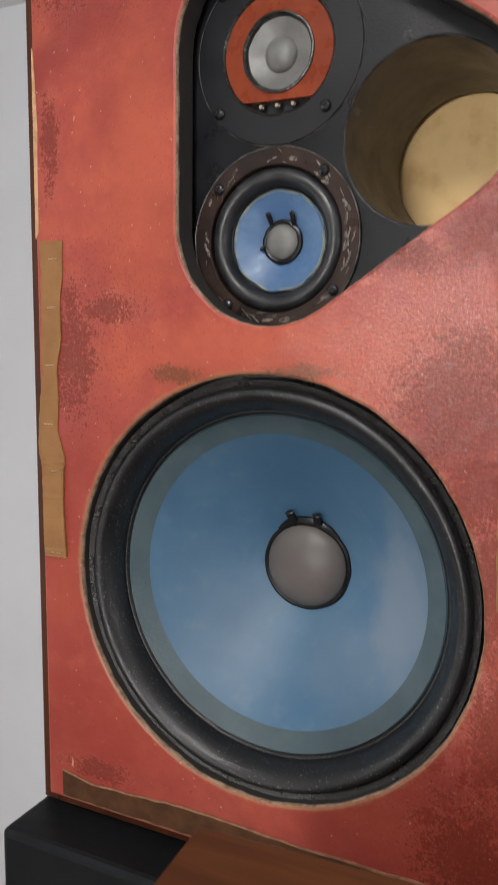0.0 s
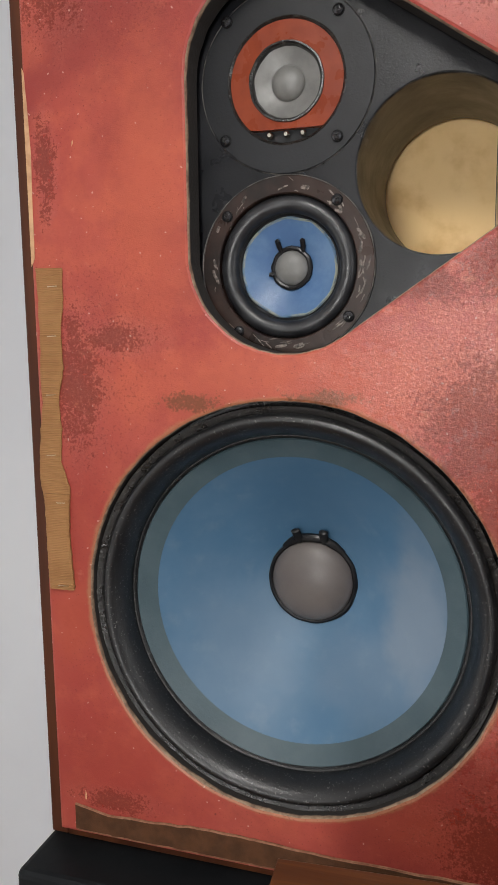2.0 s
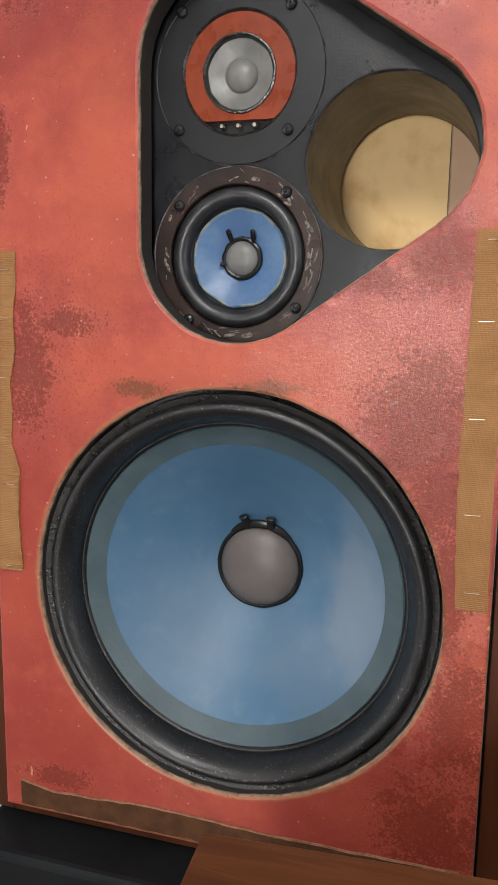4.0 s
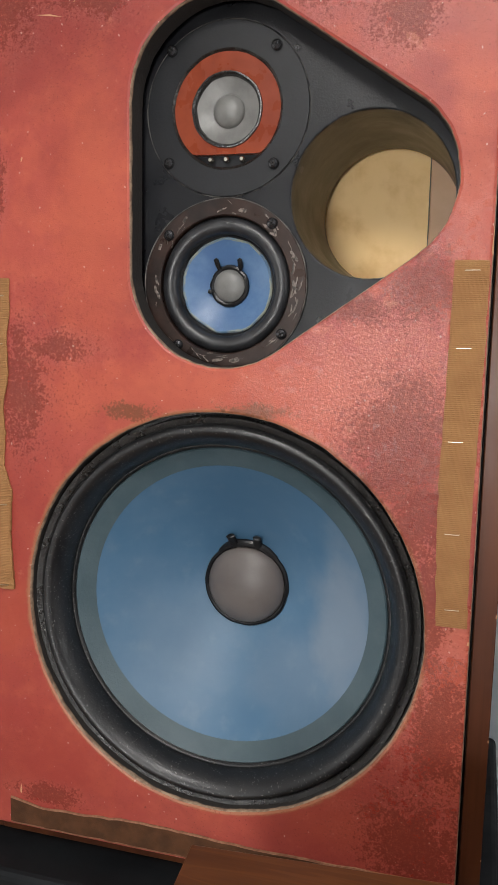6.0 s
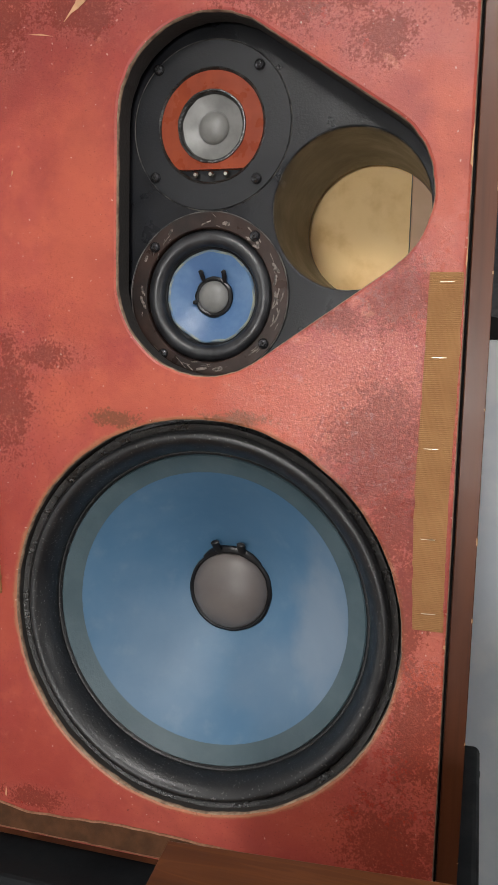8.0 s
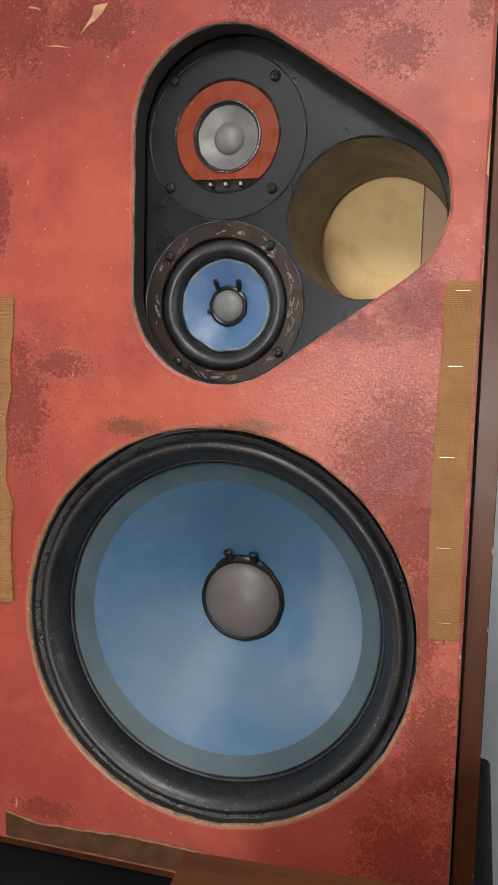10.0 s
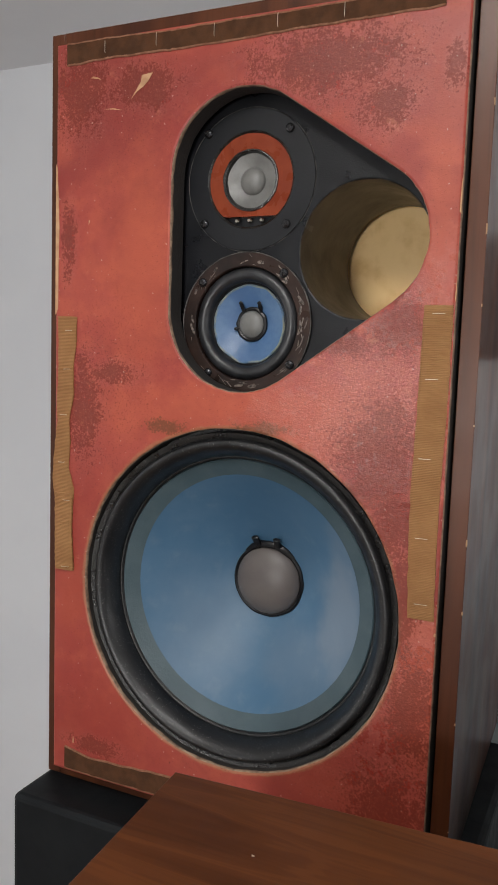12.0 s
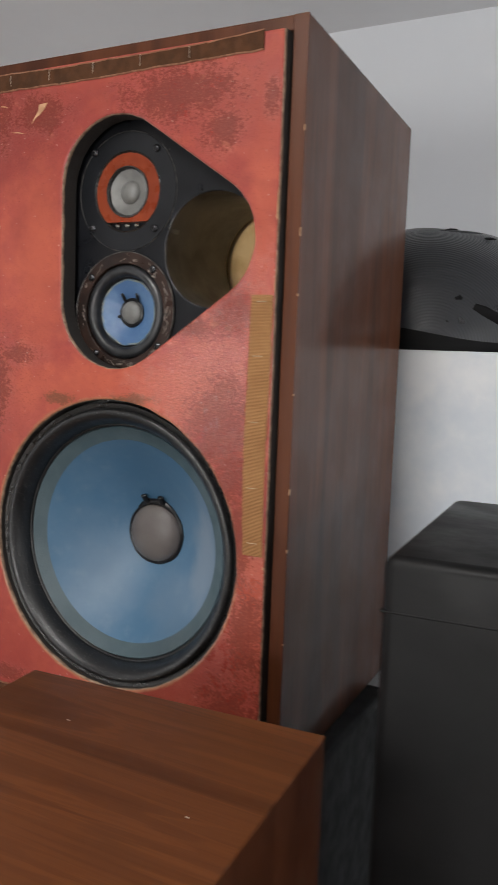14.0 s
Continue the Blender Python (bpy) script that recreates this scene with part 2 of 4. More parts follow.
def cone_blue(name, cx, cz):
    a = Mat(name, rough=0.48, spec=0.45)
    cloud = a.noise(16, 4, 0.55)
    col = a.mix(a.ramp(cloud, 0.3, 0.72), (0.056, 0.133, 0.224), (0.087, 0.170, 0.264))
    col = a.mix(a.math("MULTIPLY", a.ramp(a.noise(70, 5), 0.5, 0.8), 0.25), col, (0.16, 0.235, 0.3))
    # shade painted as darker blue above and under the cap
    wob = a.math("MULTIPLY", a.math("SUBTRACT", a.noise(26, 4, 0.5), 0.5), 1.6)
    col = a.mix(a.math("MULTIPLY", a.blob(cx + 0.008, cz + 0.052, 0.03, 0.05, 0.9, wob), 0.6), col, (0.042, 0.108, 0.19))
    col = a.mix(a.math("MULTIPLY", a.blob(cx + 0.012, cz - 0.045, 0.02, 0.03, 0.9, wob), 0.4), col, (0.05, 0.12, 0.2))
    # pale dust clouds on both lower sides
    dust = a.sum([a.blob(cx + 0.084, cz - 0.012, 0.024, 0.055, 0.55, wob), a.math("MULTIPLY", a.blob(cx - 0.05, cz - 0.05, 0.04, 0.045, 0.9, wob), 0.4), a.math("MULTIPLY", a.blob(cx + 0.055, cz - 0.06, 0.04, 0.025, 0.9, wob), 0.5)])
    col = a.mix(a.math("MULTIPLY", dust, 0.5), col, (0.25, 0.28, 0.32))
    a.set("Base Color", col)
    a.set("Roughness", a.ramp(cloud, 0.3, 0.7, 0.45, 0.54))
    a.bump(a.noise(700, 3), 0.12, 0.0004)
    return a.m


def ribbed_shell():
    a = Mat("ribbed_black_plastic", (0.016, 0.019, 0.024), 0.3, spec=0.8)
    w = a.t.nodes.new("ShaderNodeTexWave")
    w.wave_type, w.rings_direction = "RINGS", "SPHERICAL"
    w.inputs["Scale"].default_value, w.inputs["Distortion"].default_value = 84, 0.0
    a.t.links.new(a.vmath("SUBTRACT", a.pos, (0.385, 0.39, 1.40)), w.inputs["Vector"])
    a.bump(w.outputs["Fac"], 0.4, 0.0007)
    a.set("Roughness", a.ramp(a.noise(20, 3), 0.3, 0.7, 0.27, 0.42))
    return a.m


def plaster(name, c1, c2, scale, rough=0.85, bump=0.25):
    a = Mat(name, rough=rough, spec=0.3)
    col = a.mix(a.ramp(a.noise(scale, 5, 0.6), 0.35, 0.68), c1, c2)
    a.set("Base Color", col)
    a.bump(a.math("ADD", a.noise(60, 5), a.math("MULTIPLY", a.noise(5, 3), 0.5)), bump, 0.002)
    return a.m


RED = red_paint()
EDGE = darkening_edge()
WALNUT_TRIM = wood("walnut_front_edge", (0.10, 0.031, 0.012), (0.055, 0.016, 0.007), 0.38, 0.12, 0.24, "z", 1.0, 0.22)
WALNUT_SIDE = wood("walnut_side_veneer", (0.13, 0.043, 0.017), (0.066, 0.0215, 0.009), 0.45, 0.42, 0.13, "z", 0.55, 0.16, 1.2, 0.15)
WALNUT_TOP = wood("walnut_top_veneer", (0.122, 0.039, 0.0118), (0.076, 0.0235, 0.0072), 0.42, 0.1, 0.25, "x", 0.8, 0.22, 1.0, 0.3)
PANEL_BLACK = mottled("black_painted_panel", (0.0045, 0.0050, 0.0066), (0.0075, 0.0082, 0.0105), 22, 0.33, 700, 0.3, spec=0.28)
WORN_BLACK = mottled("worn_black_edge", (0.02, 0.02, 0.021), (0.16, 0.15, 0.135), 90, 0.55, 300, 0.4)
PLATE_BLACK = mottled("black_faceplate", (0.0045, 0.0052, 0.007), (0.008, 0.009, 0.0115), 14, 0.42, 500, 0.3, spec=0.32)
FLANGE = mottled("glue_stained_flange", (0.014, 0.0092, 0.008), (0.038, 0.021, 0.016), 30, 0.34, 200, 0.4, spec=0.25)
GLUE = mottled("dried_glue_smear", (0.22, 0.18, 0.155), (0.02, 0.014, 0.011), 300, 0.4, 300, 0.5)
RUBBER = dusty_black("dusty_black_foam", (0.0058, 0.006, 0.0068), (0.22, 0.21, 0.2), 0.5, 0.38, 500, 0.6)
GASKET = dusty_black("rough_black_gasket", (0.008, 0.0073, 0.007), (0.2, 0.18, 0.16), 0.55, 0.32, 330, 0.6, 0.0016)
GLOSS_RUBBER = mottled("shiny_black_rubber", (0.011, 0.0115, 0.013), (0.028, 0.029, 0.032), 60, 0.36, 260, 0.5, spec=0.55)
SLATE = mottled("slate_coated_rim", (0.042, 0.072, 0.086), (0.058, 0.09, 0.105), 30, 0.5, 420, 0.4)
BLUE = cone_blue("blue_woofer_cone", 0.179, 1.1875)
BLUE_MID = mottled("blue_paper_cone", (0.058, 0.125, 0.26), (0.095, 0.18, 0.32), 45, 0.4, 500, 0.2)
FRAY_BLUE = mottled("frayed_paper_rim", (0.26, 0.27, 0.21), (0.07, 0.14, 0.24), 95, 0.6, 500, 0.4)
CAP = mottled("taupe_dust_cap", (0.10, 0.085, 0.08), (0.125, 0.108, 0.1), 30, 0.42, 700, 0.12)
GREY_CONE = mottled("grey_tweeter_cone", (0.12, 0.119, 0.113), (0.17, 0.168, 0.16), 60, 0.4, 600, 0.12)
ORANGE = mottled("orange_tweeter_ring", (0.19, 0.03, 0.0095), (0.24, 0.043, 0.0145), 35, 0.3, 300, 0.15, spec=0.25)
BLACK_GLUE = Mat("shiny_black_adhesive", (0.006, 0.006, 0.007), 0.32, spec=0.35).m
SCREW = Mat("black_screw_metal", (0.06, 0.06, 0.065), 0.22, 0.8).m
STEEL = Mat("bright_staple_wire", (0.62, 0.55, 0.44), 0.3, 1.0).m
BEZEL = mottled("shiny_black_rim", (0.008, 0.008, 0.008), (0.03, 0.028, 0.026), 160, 0.16, 420, 1.0, spec=0.7)
BRASS = Mat("tinned_terminal", (0.55, 0.5, 0.43), 0.25, 1.0).m
CARD = mottled("grey_card_tube", (0.08, 0.07, 0.057), (0.022, 0.0175, 0.013), 16, 0.42, 200, 0.3)
CREAM = mottled("pale_plywood", (0.92, 0.62, 0.28), (0.72, 0.42, 0.155), 26, 0.6, 160, 0.2, lo=0.45, hi=0.78)
PINK_PLY = mottled("pinkish_plywood", (0.68, 0.44, 0.28), (0.6, 0.38, 0.23), 18, 0.6, 160, 0.2)
TAPE = webbing("woven_brown_tape", (0.34, 0.172, 0.068), (0.275, 0.132, 0.05))
TAPE_DARK = mottled("fuzzy_dark_tape", (0.085, 0.035, 0.015), (0.055, 0.023, 0.010), 60, 0.85, 900, 0.6, spec=0.2)
FRAY = mottled("pale_frayed_edge", (0.27, 0.135, 0.08), (0.18, 0.08, 0.046), 160, 0.85, 900, 0.6, spec=0.2)
TAN_CHIP = mottled("bare_wood_chip", (0.55, 0.33, 0.18), (0.42, 0.23, 0.12), 90, 0.8)
VOID = Mat("gap_shade_black", (0.01, 0.009, 0.009), 0.8).m
BLACK_BOX = mottled("black_textured_paint", (0.006, 0.0072, 0.0085), (0.0095, 0.0112, 0.0125), 18, 0.5, 400, 0.15, spec=0.15)
BLACK_VINYL = mottled("soft_black_vinyl", (0.005, 0.005, 0.0053), (0.008, 0.008, 0.0083), 9, 0.45, 40, 0.2, dist=0.002, spec=0.16)
SHELL = ribbed_shell()
TRIM_BLACK = Mat("matt_black_rubber", (0.005, 0.005, 0.0055), 0.6, spec=0.2).m
WALL = plaster("pale_wall_paint", (0.82, 0.84, 0.875), (0.855, 0.875, 0.905), 2.5, 0.8, 0.12)
CEILING = plaster("white_ceiling_paint", (0.76, 0.76, 0.77), (0.8, 0.8, 0.81), 2.0, 0.85, 0.1)
LEDGE = plaster("patchy_white_plaster", (0.70, 0.755, 0.82), (0.88, 0.895, 0.91), 7.0, 0.7, 0.25)
FLOOR_MAT = wood("brown_floor_boards", (0.26, 0.15, 0.08), (0.16, 0.09, 0.05), 0.45, 0.1, 0.3, "y")
SPECK = mottled("pale_speck", (0.42, 0.33, 0.27), (0.5, 0.42, 0.35), 90, 0.6)
WHITE = mottled("white_gloss_paint", (0.75, 0.75, 0.74), (0.8, 0.8, 0.79), 8, 0.35)
LAMP_GLASS = Mat("lamp_diffuser", (0.9, 0.9, 0.88), 0.4)
LAMP_GLASS.set("Emission Color", (1, 0.93, 0.84, 1))
LAMP_GLASS.set("Emission Strength", 3.0)
PANE = Mat("window_glass", (1, 1, 1), 0.0)
PANE.set("Transmission Weight", 1.0)


# ---- mesh helpers ----
def thing(name, at, label, category, group=""):
    ob = new(name)
    ob.location = at
    ob.empty_display_size = 0.05
    return tagged(ob, label, category, group)


def part(name, bm, material, parent=None, label="", smooth=False):
    """Links a bmesh, built in world coordinates, as one mesh object under a thing or a part."""
    me = bpy.data.meshes.new(name)
    if bm is not None:
        bm.to_mesh(me)
        bm.free()
    me.materials.append(material)
    if smooth:
        me.polygons.foreach_set("use_smooth", [True] * len(me.polygons))
        me.set_sharp_from_angle(angle=radians(24))
    ob = new(name, me)
    if parent is not None:
        ob.parent = parent
        if parent.type == "EMPTY":
            ob.matrix_parent_inverse = Matrix.Translation(parent.location).inverted()
    return tagged(ob, label)


def box(x0, x1, y0, y1, z0, z1, bevel=0.0, seg=2):
    bm = bmesh.new()
    bmesh.ops.create_cube(bm, size=1)
    for v in bm.verts:
        v.co = Vector((x0 + (v.co.x + 0.5) * (x1 - x0), y0 + (v.co.y + 0.5) * (y1 - y0), z0 + (v.co.z + 0.5) * (z1 - z0)))
    if bevel:
        bmesh.ops.bevel(bm, geom=bm.edges[:], offset=bevel, segments=seg, affect="EDGES", profile=0.5)
    return bm


def lathe(cx, cz, profile, seg=96, wobble=0.0, seed=0.0):
    """Turns (radius, y) about the axis through (cx, cz) that points along y."""
    bm = bmesh.new()
    rings = []
    for r, y in profile:
        if r < 1e-6:
            rings.append([bm.verts.new((cx, y, cz))])
            continue
        ring = []
        for i in range(seg):
            t = 2 * math.pi * i / seg
            k = r + wobble * noise.noise((3 * math.cos(t) + seed, 3 * math.sin(t), r * 40))
            ring.append(bm.verts.new((cx + k * math.cos(t), y, cz + k * math.sin(t))))
        rings.append(ring)
    for a, b in zip(rings, rings[1:]):
        for i in range(seg):
            j = (i + 1) % seg
            if len(a) == 1 and len(b) == 1:
                continue
            if len(a) == 1:
                bm.faces.new((a[0], b[j], b[i]))
            elif len(b) == 1:
                bm.faces.new((a[i], a[j], b[0]))
            else:
                bm.faces.new((a[i], a[j], b[j], b[i]))
    bmesh.ops.recalc_face_normals(bm, faces=bm.faces[:])
    return bm


def sheet(name, outlines, y0, y1, face_mat, edge_mat, parent, bevel=0.0006, label=""):
    """A board of closed outlines in x and z (the first one round, the others holes), from y0 to y1."""
    cu = bpy.data.curves.new(name, "CURVE")
    cu.dimensions, cu.fill_mode = "2D", "BOTH"
    cu.extrude, cu.bevel_depth, cu.bevel_resolution = (y1 - y0) / 2 - bevel, bevel, 1
    cu.offset = -bevel
    for pts in outlines:
        sp = cu.splines.new("POLY")
        sp.points.add(len(pts) - 1)
        for p, (x, z) in zip(sp.points, pts):
            p.co = (x, z, 0, 1)
        sp.use_cyclic_u = True
    tmp = new("outline", cu)
    me = bpy.data.meshes.new_from_object(tmp)
    bpy.data.objects.remove(tmp)
    bpy.data.curves.remove(cu)
    me.transform(Matrix(((1, 0, 0, 0), (0, 0, -1, (y0 + y1) / 2), (0, 1, 0, 0), (0, 0, 0, 1))))
    weld = bmesh.new()
    weld.from_mesh(me)
    bmesh.ops.remove_doubles(weld, verts=weld.verts[:], dist=0.00002)
    bmesh.ops.recalc_face_normals(weld, faces=weld.faces[:])
    weld.to_mesh(me)
    weld.free()
    me.name = name
    me.materials.clear()
    me.materials.append(face_mat)
    me.materials.append(edge_mat)
    for p in me.polygons:
        p.material_index = 0 if abs(p.normal.y) > 0.9 else 1
        p.use_smooth = False
    ob = new(name, me)
    ob.parent = parent
    if parent.type == "EMPTY":
        ob.matrix_parent_inverse = Matrix.Translation(parent.location).inverted()
    return tagged(ob, label)


def ring_pts(cx, cz, r, n=128, rough=0.0, seed=0.0):
    out = []
    for i in range(n):
        t = 2 * math.pi * i / n
        k = r + rough * noise.noise((9 * math.cos(t) + seed, 9 * math.sin(t), seed))
        out.append((cx + k * math.cos(t), cz + k * math.sin(t)))
    return out


def hull_pts(circles, grow=0.0, rough=0.0, steps=40):
    """The outline round three circles (x, z, r), in order against the clock."""
    pts = []
    n = len(circles)
    ways = []
    for i in range(n):
        (x0, z0, r0), (x1, z1, r1) = circles[i], circles[(i + 1) % n]
        d = math.hypot(x1 - x0, z1 - z0)
        ways.append(math.atan2(z1 - z0, x1 - x0) - math.pi / 2 + math.asin((r1 - r0) / d) * -1)
    for i, (x, z, r) in enumerate(circles):
        a, b = ways[i - 1], ways[i]
        while b < a:
            b += 2 * math.pi
        for k in range(steps + 1):
            t = a + (b - a) * k / steps
            q = r + grow + rough * noise.noise((x * 90 + 9 * math.cos(t), 9 * math.sin(t), 2.0))
            pts.append((x + q * math.cos(t), z + q * math.sin(t)))
    return pts


def blobs(points, radius, squash=1.0, seg=8):
    """A rounded bead drawn along a chain of points."""
    bm = bmesh.new()
    prev = None
    for i, p in enumerate(points):
        p = Vector(p)
        d = (Vector(points[min(i + 1, len(points) - 1)]) - Vector(points[max(i - 1, 0)])).normalized()
        side = d.cross((0, 1, 0)).normalized()
        up = side.cross(d)
        r = radius * (0.6 if i in (0, len(points) - 1) else 1.0)
        ring = [bm.verts.new(p + side * r * math.cos(2 * math.pi * k / seg) + up * r * squash * math.sin(2 * math.pi * k / seg)) for k in range(seg)]
        if prev:
            for k in range(seg):
                bm.faces.new((prev[k], prev[(k + 1) % seg], ring[(k + 1) % seg], ring[k]))
        else:
            bm.faces.new(ring[::-1])
        prev = ring
    bm.faces.new(prev)
    bmesh.ops.recalc_face_normals(bm, faces=bm.faces[:])
    return bm


# ---- room ----
def structure(name, bm, material, label):
    return tagged(part(name, bm, material), label, name.split("_")[0], kind="structure")


T = 0.12
structure("floor", box(ROOM_X0 - T, ROOM_X1 + T, ROOM_Y0 - T, ROOM_Y1 + T, FLOOR - 0.1, FLOOR), FLOOR_MAT, "brown wooden floor of the room")
structure("ceiling", box(ROOM_X0 - T, ROOM_X1 + T, ROOM_Y0 - T, ROOM_Y1 + T, CEIL, CEIL + 0.1), CEILING, "plain white painted ceiling")
structure("wall_north", box(ROOM_X0 - T, ROOM_X1 + T, ROOM_Y1, ROOM_Y1 + T, FLOOR, CEIL), WALL, "pale bluish white plain painted wall")


def boxes(*rows):
    """Several blocks in one mesh, for a wall round its opening."""
    bm = bmesh.new()
    for row in rows:
        m = bpy.data.meshes.new("block")
        q = box(*row)
        q.to_mesh(m)
        q.free()
        bm.from_mesh(m)
        bpy.data.meshes.remove(m)
    return bm


structure("wall_south", boxes((ROOM_X0 - T, WIN_X0, ROOM_Y0 - T, ROOM_Y0, FLOOR, CEIL), (WIN_X1, ROOM_X1 + T, ROOM_Y0 - T, ROOM_Y0, FLOOR, CEIL),
                              (WIN_X0, WIN_X1, ROOM_Y0 - T, ROOM_Y0, FLOOR, WIN_Z0), (WIN_X0, WIN_X1, ROOM_Y0 - T, ROOM_Y0, WIN_Z1, CEIL)), WALL, "pale painted wall with an added window opening")
structure("wall_west", boxes((ROOM_X0 - T, ROOM_X0, ROOM_Y0, SW_Y0, FLOOR, CEIL), (ROOM_X0 - T, ROOM_X0, SW_Y1, ROOM_Y1, FLOOR, CEIL),
                             (ROOM_X0 - T, ROOM_X0, SW_Y0, SW_Y1, FLOOR, SW_Z0), (ROOM_X0 - T, ROOM_X0, SW_Y0, SW_Y1, SW_Z1, CEIL)), WALL, "pale painted side wall with an added window opening")

structure("wall_east", boxes((ROOM_X1, ROOM_X1 + T, ROOM_Y0, EW_Y0, FLOOR, CEIL), (ROOM_X1, ROOM_X1 + T, EW_Y1, ROOM_Y1, FLOOR, CEIL),
                             (ROOM_X1, ROOM_X1 + T, EW_Y0, EW_Y1, FLOOR, EW_Z0), (ROOM_X1, ROOM_X1 + T, EW_Y0, EW_Y1, EW_Z1, CEIL)), WALL, "pale painted side wall with an added window opening")


def window(name, at, span, z0, z1):
    """A framed window; span: its width along x or, under a quarter turn, along y."""
    w = span / 2
    frame_bm = box(-w, w, -0.1, -0.05, z0, z0 + 0.05, 0.004)
    bits = [("window_frame", box(-w, -w + 0.05, -0.1, -0.05, z0 + 0.05, z1, 0.004), WHITE), ("window_frame", box(w - 0.05, w, -0.1, -0.05, z0 + 0.05, z1, 0.004), WHITE),
            ("window_frame", box(-w + 0.05, w - 0.05, -0.1, -0.05, z1 - 0.05, z1, 0.004), WHITE), ("pane", box(-w + 0.05, w - 0.05, -0.08, -0.074, z0 + 0.05, z1 - 0.05), PANE.m)]
    win = structure(name, frame_bm, WHITE, "unseen white framed window added round a fill light")
    for n, bm, mat in bits:
        ob = part(n, bm, mat, win)
        ob.visible_shadow = n != "pane"
    win.matrix_basis = at
    return win


# Unseen windows, added to give the fill lights a source.
window("window_1", pose((WIN_X0 + WIN_X1) / 2, ROOM_Y0, 0), WIN_X1 - WIN_X0, WIN_Z0, WIN_Z1)
window("window_2", pose(ROOM_X0, (SW_Y0 + SW_Y1) / 2, 0, 0, 0, -90), SW_Y1 - SW_Y0, SW_Z0, SW_Z1)
window("window_3", pose(ROOM_X1, (EW_Y0 + EW_Y1) / 2, 0, 0, 0, 90), EW_Y1 - EW_Y0, EW_Z0, EW_Z1)
# low plastered wall behind the loudspeaker, with a flat top
structure("wall_low", box(0.02, ROOM_X1, 0.372, 0.84, FLOOR, 1.397, 0.003), LEDGE, "low patchy white plastered wall with flat top")

# Unseen lamp, added as the source of the overhead fill light.
def ceiling_lamp(x, y):
    lamp = thing("ceiling_lamp", (x, y, CEIL), "unseen round white ceiling lamp added as a light source", "lamp")
    for name, prof, mat, label in (("base", [(0.0, 0.0005), (0.17, 0.0005), (0.17, 0.02), (0.0, 0.02)], WHITE, ""),
                                   ("diffuser", [(0.165, 0.0205), (0.19, 0.03), (0.195, 0.05), (0.18, 0.068), (0.0, 0.075)], LAMP_GLASS.m, "white glowing glass diffuser")):
        ob = part(name, lathe(0, 0, prof, 48), mat, lamp, label, True)
        ob.matrix_parent_inverse = Matrix()
        ob.matrix_basis = pose(0, 0, 0, -90)


ceiling_lamp(LAMP_X, LAMP_Y)

# ---- the loudspeaker ----
SX0, SX1, SZ0, SZ1, SY0, SY1 = -0.016, 0.3695, 0.986, 1.6695, 0.0135, 0.344
speaker = thing("loudspeaker", ((SX0 + SX1) / 2, 0.18, SZ0),
                "old walnut loudspeaker without grille, red baffle with blue cones", "loudspeaker")
BW = 0.354


def skew(bm):
    """The box tapers slightly towards its back."""
    for v in bm.verts:
        k = 0.028 * (v.co.y - SY0)
        v.co.x -= k
        v.co.z -= k * (v.co.z - SZ0) / (SZ1 - SZ0)
    return bm


part("side_panel", skew(box(SX0, -0.0015, SY0, SY1, SZ0, SZ1, 0.0012)), WALNUT_TRIM, speaker, "dark walnut side board")
side = part("side_panel", skew(box(SX1 - 0.0138, SX1, SY0, SY1, SZ0, SZ1, 0.0012)), WALNUT_SIDE, speaker, "glossy dark walnut veneered side board")
part("front_edge", skew(box(SX1 - 0.0136, SX1 + 0.0004, SY0 - 0.0012, SY0 + 0.0005, SZ0 + 0.0002, SZ1 - 0.0002, 0.0004, 1)), WALNUT_TRIM, side, "worn reddish brown front edge")
part("top_panel", skew(box(-0.0013, SX1 - 0.0140, SY0, SY1, SZ1 - 0.0125, SZ1, 0.0008)), WALNUT_TRIM, speaker, "dark walnut top board")
part("bottom_panel", skew(box(-0.0013, SX1 - 0.0140, SY0, SY1, SZ0, SZ0 + 0.0125, 0.0008)), WALNUT_TRIM, speaker, "dark walnut bottom board")
back = part("back_panel", box(0.0, SX1 - 0.0215, SY1 - 0.03, SY1 - 0.012, SZ0 + 0.013, SZ1 - 0.022), WALNUT_TRIM, speaker, "dark wooden back board")
inner = part("inner_board", box(0.205, 0.345, 0.157, 0.167, 1.40, 1.56, 0.0005), CREAM, speaker, "pale plywood board behind the port")
part("brace", box(0.3045, 0.344, 0.152, 0.1568, 1.405, 1.555, 0.001), PINK_PLY, inner, "pinkish plywood brace")
# black strip that puts shade into the open gap beside the baffle
part("gap_strip", box(BW - 0.004, SX1 - 0.0141, 0.03, 0.034, SZ0 + 0.013, SZ1 - 0.013), VOID, speaker, "black strip standing in for shade in the gap beside the baffle")

TRI = [(0.1815, 1.5385, 0.0638), (0.183, 1.4305, 0.0655), (0.2745, 1.4845, 0.0572)]
HOLE_X, HOLE_Z, WR = 0.1803, 1.1898, 0.1447
WX, WZ = 0.179, 1.1872
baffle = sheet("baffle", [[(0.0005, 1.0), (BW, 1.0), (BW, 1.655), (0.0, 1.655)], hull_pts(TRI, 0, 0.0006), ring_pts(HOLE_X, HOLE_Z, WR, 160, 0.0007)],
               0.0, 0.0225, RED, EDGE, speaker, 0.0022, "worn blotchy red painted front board")

